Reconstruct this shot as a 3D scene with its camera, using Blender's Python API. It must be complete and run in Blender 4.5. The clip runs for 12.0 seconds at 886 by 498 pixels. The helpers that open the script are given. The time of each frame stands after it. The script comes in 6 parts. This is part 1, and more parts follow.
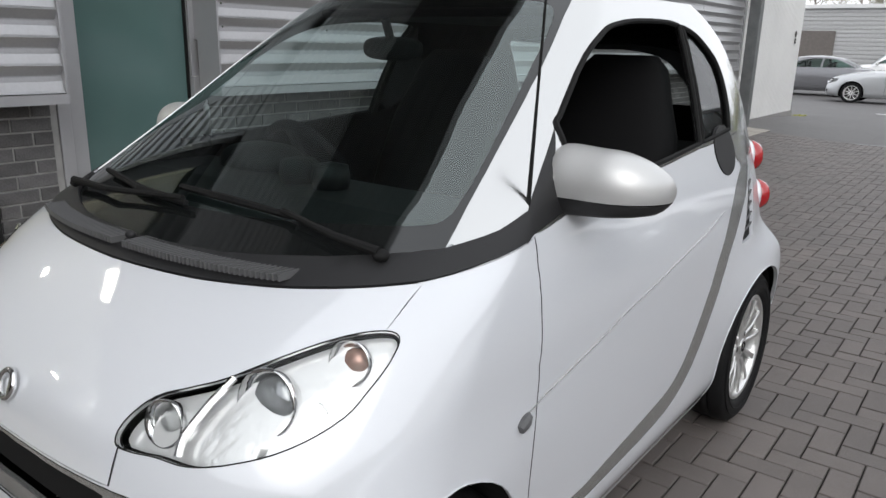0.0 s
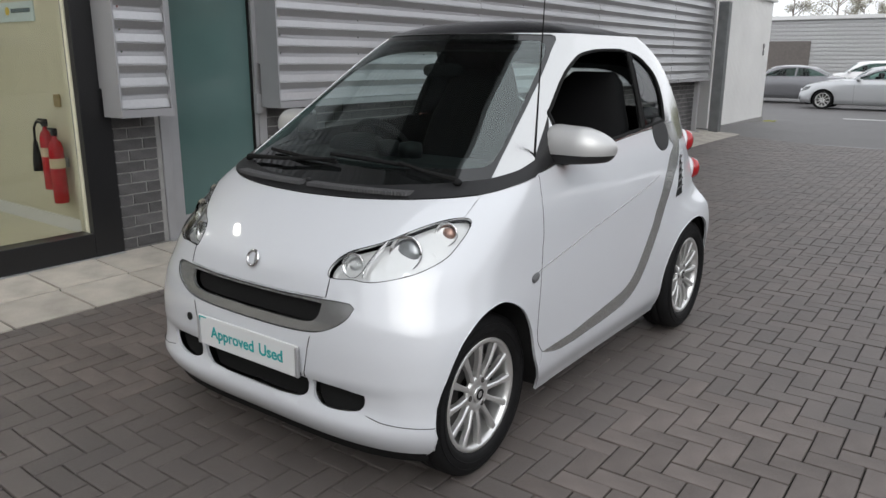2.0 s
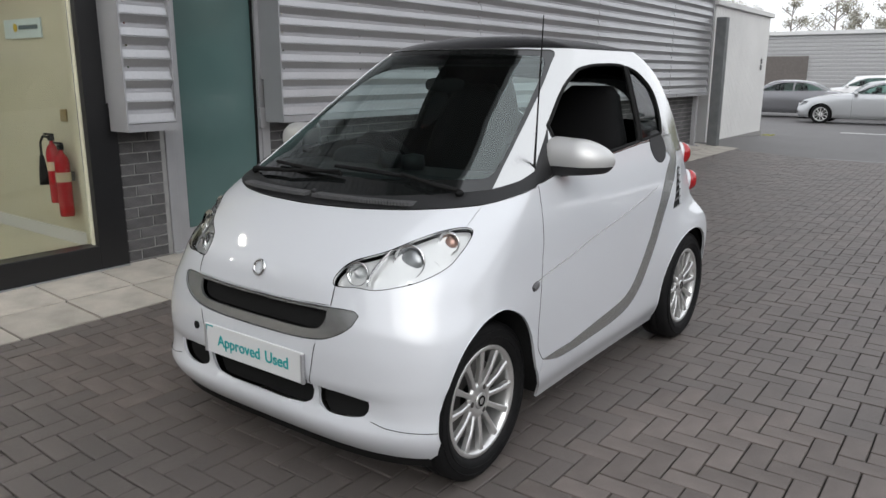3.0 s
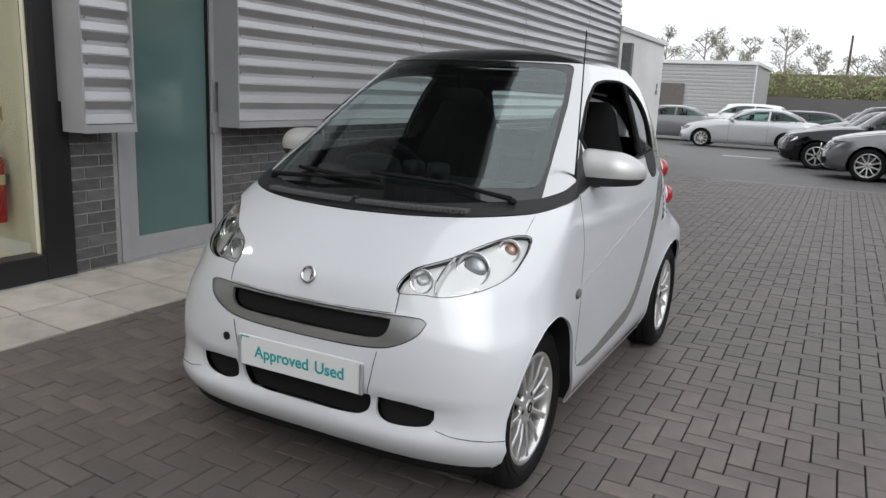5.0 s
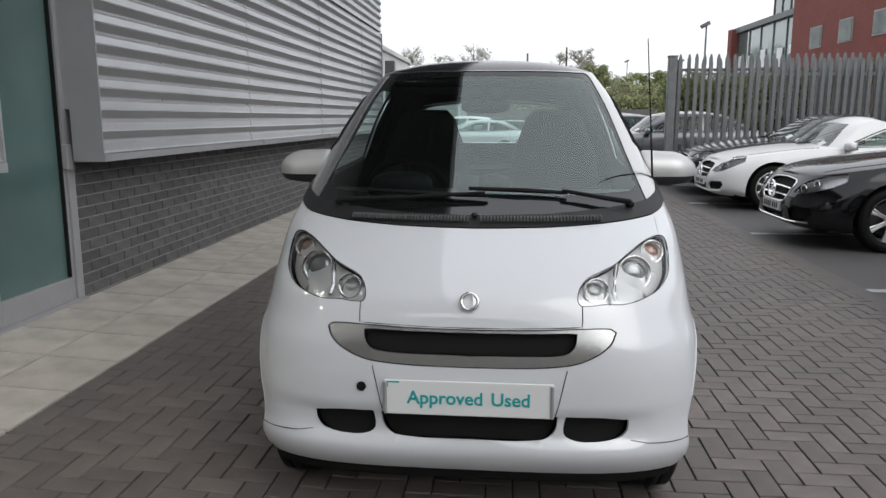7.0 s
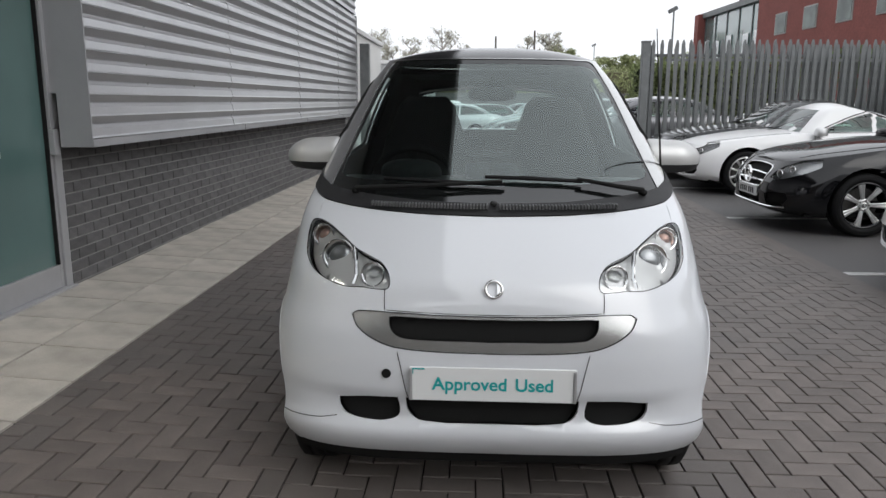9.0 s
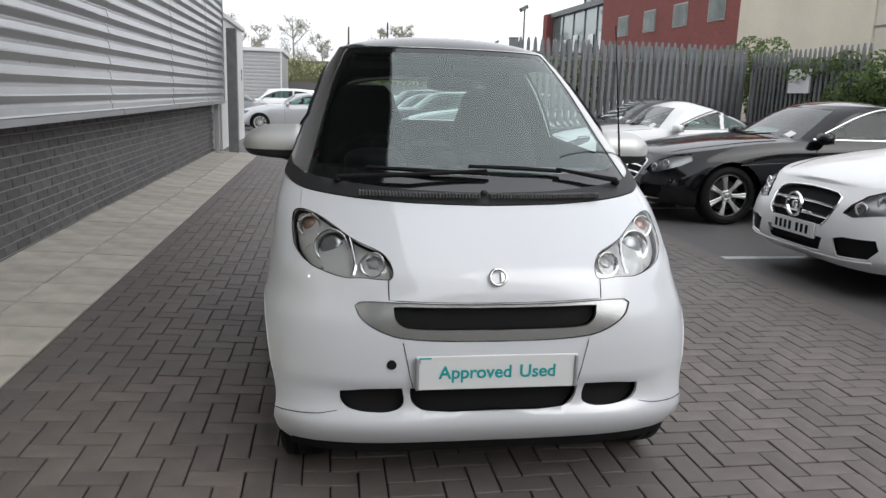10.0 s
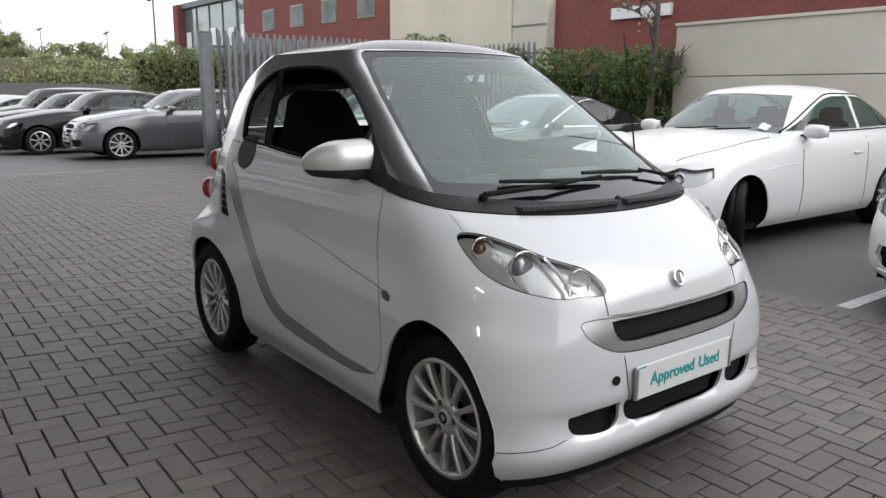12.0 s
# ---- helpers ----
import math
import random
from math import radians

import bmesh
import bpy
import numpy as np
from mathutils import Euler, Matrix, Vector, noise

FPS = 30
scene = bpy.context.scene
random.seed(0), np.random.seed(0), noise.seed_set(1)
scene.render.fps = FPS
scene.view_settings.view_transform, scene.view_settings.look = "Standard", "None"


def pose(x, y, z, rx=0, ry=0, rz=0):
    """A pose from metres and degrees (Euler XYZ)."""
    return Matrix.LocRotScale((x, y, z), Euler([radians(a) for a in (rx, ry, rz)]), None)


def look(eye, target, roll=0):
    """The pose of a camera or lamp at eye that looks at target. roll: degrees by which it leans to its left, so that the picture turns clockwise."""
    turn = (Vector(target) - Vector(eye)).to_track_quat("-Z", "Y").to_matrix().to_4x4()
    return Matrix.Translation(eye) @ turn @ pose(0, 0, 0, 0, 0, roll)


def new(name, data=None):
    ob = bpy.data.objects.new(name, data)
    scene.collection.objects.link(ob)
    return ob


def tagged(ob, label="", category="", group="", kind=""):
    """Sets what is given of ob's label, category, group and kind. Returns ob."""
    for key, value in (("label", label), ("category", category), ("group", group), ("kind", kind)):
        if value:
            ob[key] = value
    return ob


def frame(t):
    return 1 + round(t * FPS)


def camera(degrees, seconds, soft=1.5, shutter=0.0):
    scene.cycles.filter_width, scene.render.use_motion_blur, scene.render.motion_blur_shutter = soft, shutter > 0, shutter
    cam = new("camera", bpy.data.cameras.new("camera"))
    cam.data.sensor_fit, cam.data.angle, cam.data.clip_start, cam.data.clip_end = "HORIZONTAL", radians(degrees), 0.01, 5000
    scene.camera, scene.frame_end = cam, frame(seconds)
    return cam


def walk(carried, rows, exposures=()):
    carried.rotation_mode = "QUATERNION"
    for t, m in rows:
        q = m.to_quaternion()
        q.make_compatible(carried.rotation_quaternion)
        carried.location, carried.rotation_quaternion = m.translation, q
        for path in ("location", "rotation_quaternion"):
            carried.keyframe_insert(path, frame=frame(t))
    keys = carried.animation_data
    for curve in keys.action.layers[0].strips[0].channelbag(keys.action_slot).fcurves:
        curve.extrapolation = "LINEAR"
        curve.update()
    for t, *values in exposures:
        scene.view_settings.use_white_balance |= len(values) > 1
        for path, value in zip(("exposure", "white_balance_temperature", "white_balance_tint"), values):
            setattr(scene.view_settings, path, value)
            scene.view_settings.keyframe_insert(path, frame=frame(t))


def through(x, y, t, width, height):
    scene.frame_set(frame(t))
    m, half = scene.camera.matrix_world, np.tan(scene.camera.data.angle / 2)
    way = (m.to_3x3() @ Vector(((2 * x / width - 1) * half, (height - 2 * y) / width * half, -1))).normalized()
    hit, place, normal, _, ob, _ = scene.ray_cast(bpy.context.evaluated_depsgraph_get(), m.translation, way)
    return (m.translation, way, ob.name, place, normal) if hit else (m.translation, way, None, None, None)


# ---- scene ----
cam = camera(61.8, 12.0)
PATH = [
    (0, (-0.023, 0.035, 1.377), (-1.191, 1.566, 0.839), 1.3),
    (0.5, (0.163, -0.313, 1.367), (-1.021, 1.212, 0.843), 0.6),
    (1, (0.298, -0.622, 1.368), (-0.841, 0.931, 0.828), 0.1),
    (1.5, (0.415, -0.847, 1.385), (-0.712, 0.719, 0.857), 0.4),
    (2, (0.547, -1.021, 1.411), (-0.609, 0.532, 0.911), 0.3),
    (2.5, (0.573, -1.074, 1.41), (-0.587, 0.486, 0.938), 0.2),
    (3, (0.578, -1.074, 1.407), (-0.585, 0.487, 0.945), 0.2),
    (3.2, (0.582, -1.071, 1.406), (-0.585, 0.487, 0.949), 0.3),
    (4.8, (0.162, -1.328, 1.355), (-0.803, 0.374, 0.94), 2.5),
    (5, (0.094, -1.385, 1.372), (-0.814, 0.347, 0.954), 2.5),
    (5.5, (-0.222, -1.488, 1.373), (-0.965, 0.325, 0.972), 2.9),
    (6, (-0.618, -1.597, 1.346), (-1.141, 0.296, 0.968), 0.7),
    (6.5, (-0.973, -1.625, 1.329), (-1.308, 0.31, 0.949), -0.1),
    (6.7, (-1.136, -1.659, 1.304), (-1.395, 0.294, 0.96), -0.2),
    (8.3, (-1.481, -1.708, 1.343), (-1.575, 0.25, 0.948), 0.1),
    (8.5, (-1.468, -1.722, 1.332), (-1.565, 0.238, 0.945), -0.4),
    (9, (-1.474, -1.714, 1.328), (-1.569, 0.245, 0.935), 0.3),
    (9.5, (-1.627, -1.722, 1.327), (-1.647, 0.237, 0.924), 2.6),
    (10, (-1.956, -1.685, 1.309), (-1.65, 0.249, 0.902), 1.8),
    (10.5, (-2.35, -1.586, 1.336), (-1.796, 0.293, 0.93), 0.5),
    (11, (-2.837, -1.363, 1.355), (-2.011, 0.41, 0.937), 0.3),
    (11.5, (-3.169, -1.08, 1.358), (-2.176, 0.604, 0.936), -0.3),
    (12, (-3.494, -0.866, 1.329), (-2.298, 0.685, 0.924), 0.5),
]
walk(cam, [(t, look(eye, target, roll)) for t, eye, target, roll in PATH],
     [(0.0, 0.48), (0.5, 0.15), (1.0, 0.15), (1.5, 0.25), (2.5, 0.39), (5.5, 0.36), (6.5, 0.27), (8.5, 0.26), (9.0, 0.29), (9.5, 0.41), (10.5, 0.47), (12.0, 0.66)])

# ---- world and light: a bright overcast day ----
world = bpy.data.worlds.new("overcast_sky")
scene.world = world
world.use_nodes = True
wn, wl = world.node_tree.nodes, world.node_tree.links
wn.clear()
w_out = wn.new("ShaderNodeOutputWorld")
w_bg = wn.new("ShaderNodeBackground")
w_sky = wn.new("ShaderNodeTexSky")
w_sky.sky_type, w_sky.sun_disc = "NISHITA", False
w_sky.sun_elevation, w_sky.sun_rotation = radians(37), radians(139)
w_sky.air_density, w_sky.dust_density, w_sky.ozone_density = 1.0, 4.0, 1.0
w_hsv = wn.new("ShaderNodeHueSaturation")
w_hsv.inputs["Saturation"].default_value = 0.10
w_mix = wn.new("ShaderNodeMix")
w_mix.data_type = "RGBA"
w_mix.inputs["Factor"].default_value = 0.75
w_mix.inputs["B"].default_value = (8.75, 9.05, 9.6, 1)
wl.new(w_sky.outputs[0], w_hsv.inputs["Color"])
wl.new(w_hsv.outputs[0], w_mix.inputs["A"])
wl.new(w_mix.outputs["Result"], w_bg.inputs[0])
w_bg.inputs[1].default_value = 0.125
wl.new(w_bg.outputs[0], w_out.inputs[0])
sun_data = bpy.data.lights.new("sun", "SUN")
sun_data.energy, sun_data.angle, sun_data.color = 0.5, radians(45), (1.0, 0.985, 0.96)
sun = new("sun", sun_data)
sun.matrix_world = look((6, -7, 7), (0, 0, 0))


# ---- materials ----
def mat(name, base, rough=0.5, metal=0.0, vary=0.0, scale=8.0, fine=0.0, fine_scale=120.0, bump=0.0, coat=0.0,
        rnd=0.0, island=0.0, tint=None, spec=0.5, coat_ior=1.5):
    m = bpy.data.materials.new(name)
    m.use_nodes = True
    n, l = m.node_tree.nodes, m.node_tree.links
    b = n["Principled BSDF"]
    b.inputs["Roughness"].default_value, b.inputs["Metallic"].default_value = rough, metal
    b.inputs["Specular IOR Level"].default_value = spec
    b.inputs["Coat Weight"].default_value, b.inputs["Coat Roughness"].default_value = coat, 0.03
    b.inputs["Coat IOR"].default_value = coat_ior
    b.inputs["Base Color"].default_value = (*base, 1)
    tc = n.new("ShaderNodeTexCoord")

    def value_noise(sc, det):
        t = n.new("ShaderNodeTexNoise")
        t.inputs["Scale"].default_value, t.inputs["Detail"].default_value = sc, det
        l.new(tc.outputs["Object"], t.inputs["Vector"])
        return t.outputs["Fac"]

    amount = None
    for src, amp in ((value_noise(scale, 4) if vary else None, vary), (value_noise(fine_scale, 2) if fine else None, fine)):
        if src is None:
            continue
        mr = n.new("ShaderNodeMapRange")
        mr.inputs["From Min"].default_value, mr.inputs["From Max"].default_value = 0.3, 0.7
        mr.inputs["To Min"].default_value, mr.inputs["To Max"].default_value = 1 - amp, 1 + amp
        l.new(src, mr.inputs["Value"])
        if amount is None:
            amount = mr.outputs[0]
        else:
            mm = n.new("ShaderNodeMath")
            mm.operation = "MULTIPLY"
            l.new(amount, mm.inputs[0]), l.new(mr.outputs[0], mm.inputs[1])
            amount = mm.outputs[0]
    for on, node, sock in ((rnd, "ShaderNodeObjectInfo", "Random"), (island, "ShaderNodeNewGeometry", "Random Per Island")):
        if not on:
            continue
        oi = n.new(node)
        mr = n.new("ShaderNodeMapRange")
        mr.inputs["To Min"].default_value, mr.inputs["To Max"].default_value = 1 - on, 1 + on
        l.new(oi.outputs[sock], mr.inputs["Value"])
        if amount is None:
            amount = mr.outputs[0]
        else:
            mm = n.new("ShaderNodeMath")
            mm.operation = "MULTIPLY"
            l.new(amount, mm.inputs[0]), l.new(mr.outputs[0], mm.inputs[1])
            amount = mm.outputs[0]
    if amount is not None:
        vm = n.new("ShaderNodeVectorMath")
        vm.operation = "SCALE"
        vm.inputs[0].default_value = base
        l.new(amount, vm.inputs["Scale"])
        col = vm.outputs[0]
        if tint:
            mx = n.new("ShaderNodeMix")
            mx.data_type = "RGBA"
            l.new(value_noise(scale * 0.37, 5), mx.inputs["Factor"])
            l.new(col, mx.inputs["A"])
            mx.inputs["B"].default_value = (*tint, 1)
            col = mx.outputs["Result"]
        l.new(col, b.inputs["Base Color"])
    if bump:
        bp = n.new("ShaderNodeBump")
        bp.inputs["Strength"].default_value, bp.inputs["Distance"].default_value = bump, 0.004
        l.new(value_noise(fine_scale, 4), bp.inputs["Height"])
        l.new(bp.outputs[0], b.inputs["Normal"])
    return m


def glass(name, colour=(0.75, 0.82, 0.80), ior=1.5, rough=0.0, sheen=(0.95, 0.95, 0.95)):
    m = bpy.data.materials.new(name)
    m.use_nodes = True
    n, l = m.node_tree.nodes, m.node_tree.links
    n.clear()
    o = n.new("ShaderNodeOutputMaterial")
    tr, gl, fr, mx = n.new("ShaderNodeBsdfTransparent"), n.new("ShaderNodeBsdfGlossy"), n.new("ShaderNodeFresnel"), n.new("ShaderNodeMixShader")
    tr.inputs[0].default_value = (*colour, 1)
    gl.inputs["Roughness"].default_value = rough
    gl.inputs["Color"].default_value = (*sheen, 1)
    fr.inputs["IOR"].default_value = ior
    l.new(fr.outputs[0], mx.inputs[0]), l.new(tr.outputs[0], mx.inputs[1]), l.new(gl.outputs[0], mx.inputs[2])
    l.new(mx.outputs[0], o.inputs[0])
    return m


def leaf(name, base, through=0.45, island=0.4):
    """A thin leaf that light also passes through."""
    m = bpy.data.materials.new(name)
    m.use_nodes = True
    n, l = m.node_tree.nodes, m.node_tree.links
    b, o = n["Principled BSDF"], n["Material Output"]
    g, mr, vm = n.new("ShaderNodeNewGeometry"), n.new("ShaderNodeMapRange"), n.new("ShaderNodeVectorMath")
    mr.inputs["To Min"].default_value, mr.inputs["To Max"].default_value = 1 - island, 1 + island
    vm.operation = "SCALE"
    vm.inputs[0].default_value = base
    tr, mx = n.new("ShaderNodeBsdfTranslucent"), n.new("ShaderNodeMixShader")
    mx.inputs[0].default_value = through
    b.inputs["Roughness"].default_value = 0.55
    l.new(g.outputs["Random Per Island"], mr.inputs["Value"])
    l.new(mr.outputs[0], vm.inputs["Scale"])
    l.new(vm.outputs[0], b.inputs["Base Color"]), l.new(vm.outputs[0], tr.inputs["Color"])
    l.new(b.outputs[0], mx.inputs[1]), l.new(tr.outputs[0], mx.inputs[2]), l.new(mx.outputs[0], o.inputs["Surface"])
    return m


def glow(name, colour, strength):
    m = bpy.data.materials.new(name)
    m.use_nodes = True
    b = m.node_tree.nodes["Principled BSDF"]
    b.inputs["Base Color"].default_value = (*colour, 1)
    b.inputs["Emission Color"].default_value, b.inputs["Emission Strength"].default_value = (*colour, 1), strength
    return m


M_WHITE = mat("white_car_paint", (0.648, 0.666, 0.698), 0.42, 0.0, coat=1.0, coat_ior=1.8, fine=0.012, fine_scale=900)
M_SILVER = mat("silver_trim_paint", (0.44, 0.445, 0.44), 0.27, 0.75, fine=0.04, fine_scale=700, coat=0.3)
M_CELL = mat("silver_metallic_paint", (0.64, 0.64, 0.63), 0.17, 0.95, fine=0.03, fine_scale=800, coat=0.5)
M_MIRRORCAP = mat("silver_mirror_paint", (0.56, 0.56, 0.555), 0.42, 0.5, fine=0.03, fine_scale=700, coat=0.5)
M_BLACK = mat("black_textured_plastic", (0.02, 0.02, 0.021), 0.5, spec=0.3, bump=0.15, fine_scale=400, vary=0.1)
M_ROOF = mat("gloss_dark_roof", (0.014, 0.014, 0.016), 0.14, spec=0.45)
M_GLOSSBLACK = mat("gloss_black_panel", (0.012, 0.012, 0.014), 0.06, coat=0.6)
M_GAP = mat("dark_gap", (0.012, 0.012, 0.012), 0.8, spec=0.15)
M_RIB = mat("worn_grey_plastic", (0.085, 0.085, 0.088), 0.5)
M_SLOT = mat("grey_intake_rib", (0.095, 0.095, 0.097), 0.5)
M_RUBBER = mat("tyre_rubber", (0.009, 0.009, 0.0095), 0.6, spec=0.16, vary=0.15, scale=20, bump=0.2, fine_scale=150)
M_ALLOY = mat("alloy_silver", (0.72, 0.72, 0.71), 0.3, 0.8, fine=0.03, fine_scale=400)
M_DISC = mat("brake_disc_steel", (0.12, 0.115, 0.11), 0.45, 0.8, vary=0.2, scale=30)
M_CHROME = mat("chrome", (0.82, 0.82, 0.82), 0.08, 1.0)
M_LAMPCHROME = mat("lamp_reflector", (0.88, 0.88, 0.88), 0.08, 0.95, bump=0.5, fine_scale=40)
M_LAMPBODY = mat("polished_lamp_reflector", (0.84, 0.84, 0.835), 0.12, 0.30, bump=1.0, fine_scale=18)
M_AMBER = mat("amber_bulb", (0.40, 0.24, 0.19), 0.2, 0.55, coat=0.5)
M_RED = mat("red_lamp_plastic", (0.35, 0.012, 0.015), 0.12, coat=0.7)
M_PLATE = mat("white_plate", (0.72, 0.73, 0.73), 0.35)
M_TEAL = mat("teal_print", (0.004, 0.33, 0.33), 0.45)
M_SEAT = mat("black_seat_fabric", (0.006, 0.006, 0.0065), 0.85, spec=0.2, bump=0.3, fine_scale=300)
M_DASH = mat("dark_grey_dashboard", (0.016, 0.017, 0.018), 0.6, bump=0.2, fine_scale=250)
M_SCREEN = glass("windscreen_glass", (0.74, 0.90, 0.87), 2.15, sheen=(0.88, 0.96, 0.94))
M_REARGLASS = glass("rear_window_glass", (0.86, 0.93, 0.91), 1.45)
M_LENS = glass("clear_lens", (0.93, 0.94, 0.94), 1.45)

M_CLAD = mat("grey_metal_cladding", (0.43, 0.43, 0.44), 0.30, 0.6, vary=0.06, scale=1.5, fine=0.03, fine_scale=60)
M_FLASH = mat("grey_flashing", (0.36, 0.36, 0.37), 0.45, 0.3, vary=0.06, scale=3)
M_BRICK = mat("dark_grey_brick", (0.092, 0.089, 0.090), 0.8, vary=0.25, scale=9, fine=0.2, fine_scale=90, bump=0.6, rnd=0.22)
M_BRICKREST = mat("dark_grey_brick_far", (0.092, 0.089, 0.090), 0.8, vary=0.25, scale=9, fine=0.2, fine_scale=90, bump=0.6, island=0.22)
M_MORTAR = mat("grey_mortar", (0.27, 0.265, 0.258), 0.95, vary=0.15, scale=12, bump=0.5, fine_scale=200)
M_FRAME = mat("grey_door_aluminium", (0.40, 0.40, 0.41), 0.4, 0.4, vary=0.04)
M_FROST = mat("frosted_green_glass", (0.085, 0.145, 0.138), 0.12, vary=0.12, scale=1.2, coat=0.4)
M_BLACKFRAME = mat("black_window_frame", (0.012, 0.012, 0.013), 0.35)
M_SLAB = mat("buff_concrete_flag", (0.52, 0.485, 0.43), 0.75, vary=0.42, scale=3.6, fine=0.16, fine_scale=150, bump=0.4, rnd=0.14, tint=(0.30, 0.275, 0.24))
M_BLOCK = mat("brown_grey_paving_block", (0.134, 0.113, 0.102), 0.58, vary=0.16, scale=7, fine=0.18, fine_scale=220, bump=0.6, rnd=0.16)
M_BLOCKREST = mat("brown_grey_paving_block_far", (0.138, 0.117, 0.105), 0.58, vary=0.16, scale=3.5, fine=0.18, fine_scale=220, bump=0.6, island=0.16, tint=(0.098, 0.089, 0.085))
M_JOINT = mat("paving_joint_sand", (0.022, 0.020, 0.018), 0.95, vary=0.2, scale=15)
M_TARMAC = mat("worn_tarmac", (0.088, 0.084, 0.084), 0.6, vary=0.16, scale=0.7, fine=0.3, fine_scale=160, bump=0.6, tint=(0.105, 0.10, 0.098))
M_LINE = mat("worn_white_line_paint", (0.55, 0.55, 0.54), 0.8, vary=0.2, scale=14)
M_FENCE = mat("galvanised_grey_steel", (0.165, 0.173, 0.175), 0.5, 0.4, vary=0.15, scale=6, fine=0.08, fine_scale=80)
M_REDBRICK = mat("red_brick_facade", (0.20, 0.062, 0.052), 0.85, vary=0.1, scale=1.2, fine=0.14, fine_scale=14)
M_BEIGE = mat("cream_render", (0.64, 0.58, 0.47), 0.85, vary=0.06, scale=0.8, fine=0.03, fine_scale=20)
M_CONCRETE = mat("buff_concrete_panel", (0.66, 0.61, 0.52), 0.9, vary=0.12, scale=1.6, fine=0.05, fine_scale=60, bump=0.3, tint=(0.53, 0.485, 0.41))
M_SHED = mat("pale_grey_profiled_steel", (0.68, 0.68, 0.67), 0.5, 0.1, vary=0.05, scale=1)
M_LEAF = leaf("laurel_leaf", (0.095, 0.145, 0.04), 0.35, 0.5)
# Spring green, paled so that distance haze is in the leaf colour.
M_LEAFFAR = leaf("hazed_spring_leaf", (0.32, 0.35, 0.18), 0.5, 0.45)
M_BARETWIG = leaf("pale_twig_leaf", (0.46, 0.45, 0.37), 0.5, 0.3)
M_SOFFIT = mat("dark_grey_soffit", (0.14, 0.14, 0.145), 0.6, vary=0.06, scale=2)
M_BARK = mat("grey_brown_bark", (0.10, 0.085, 0.07), 0.95, vary=0.3, scale=12, bump=0.8, fine_scale=60)
M_TWIG = mat("hazed_far_bark", (0.24, 0.215, 0.19), 0.95, vary=0.2, scale=6)
M_CREAM = mat("cream_interior_wall", (0.62, 0.60, 0.47), 0.7, vary=0.03)
M_LINO = mat("interior_floor", (0.62, 0.60, 0.46), 0.35, vary=0.06, scale=3)
M_EXTRED = mat("red_extinguisher_paint", (0.42, 0.012, 0.02), 0.25, coat=0.5)


# ---- mesh helpers ----
def thing(name, label, category, group="", at=(0, 0, 0), turn=0.0, kind=""):
    ob = new(name)
    ob.matrix_basis = pose(*at, 0, 0, turn)
    return tagged(ob, label, category, group, kind)


def link(name, bm, material, parent=None, label="", smooth=False):
    me = bpy.data.meshes.new(name)
    bm.to_mesh(me)
    bm.free()
    if smooth:
        me.polygons.foreach_set("use_smooth", [True] * len(me.polygons))
    me.materials.append(material)
    ob = new(name, me)
    ob.parent = parent
    if label:
        ob["label"] = label
    return ob


def part(name, bm, material, parent, label="", smooth=False):
    return link(name, bm, material, parent, label, smooth)


def structure(name, bm, material, label="", category="", smooth=False, kind="structure"):
    return tagged(link(name, bm, material, None, "", smooth), label, category, "", kind)


def add_box(bm, x0, x1, y0, y1, z0, z1, bevel=0.0, m=None):
    ret = bmesh.ops.create_cube(bm, size=1.0, matrix=Matrix.LocRotScale(((x0 + x1) / 2, (y0 + y1) / 2, (z0 + z1) / 2), None, (x1 - x0, y1 - y0, z1 - z0)))
    vs = ret["verts"]
    if bevel:
        es = list({e for v in vs for e in v.link_edges})
        r2 = bmesh.ops.bevel(bm, geom=es, offset=bevel, segments=2, affect="EDGES", profile=0.5)
        vs = r2["verts"]
    if m is not None:
        bmesh.ops.transform(bm, matrix=m, verts=vs)
    return vs


def box(x0, x1, y0, y1, z0, z1, bevel=0.0, m=None):
    bm = bmesh.new()
    add_box(bm, x0, x1, y0, y1, z0, z1, bevel, m)
    return bm


def add_prism(bm, outline, axis, a, b):
    """Extrude a 2D outline along an axis ('x': outline is y,z; 'y': x,z; 'z': x,y) from a to b."""
    def at(p, h):
        return {"x": (h, p[0], p[1]), "y": (p[0], h, p[1]), "z": (p[0], p[1], h)}[axis]
    v0 = [bm.verts.new(at(p, a)) for p in outline]
    v1 = [bm.verts.new(at(p, b)) for p in outline]
    n = len(outline)
    for i in range(n):
        bm.faces.new((v0[i], v0[(i + 1) % n], v1[(i + 1) % n], v1[i]))
    bm.faces.new(v0[::-1])
    bm.faces.new(v1)
    bmesh.ops.recalc_face_normals(bm, faces=bm.faces[:])


def prism(outline, axis, a, b):
    bm = bmesh.new()
    add_prism(bm, outline, axis, a, b)
    return bm


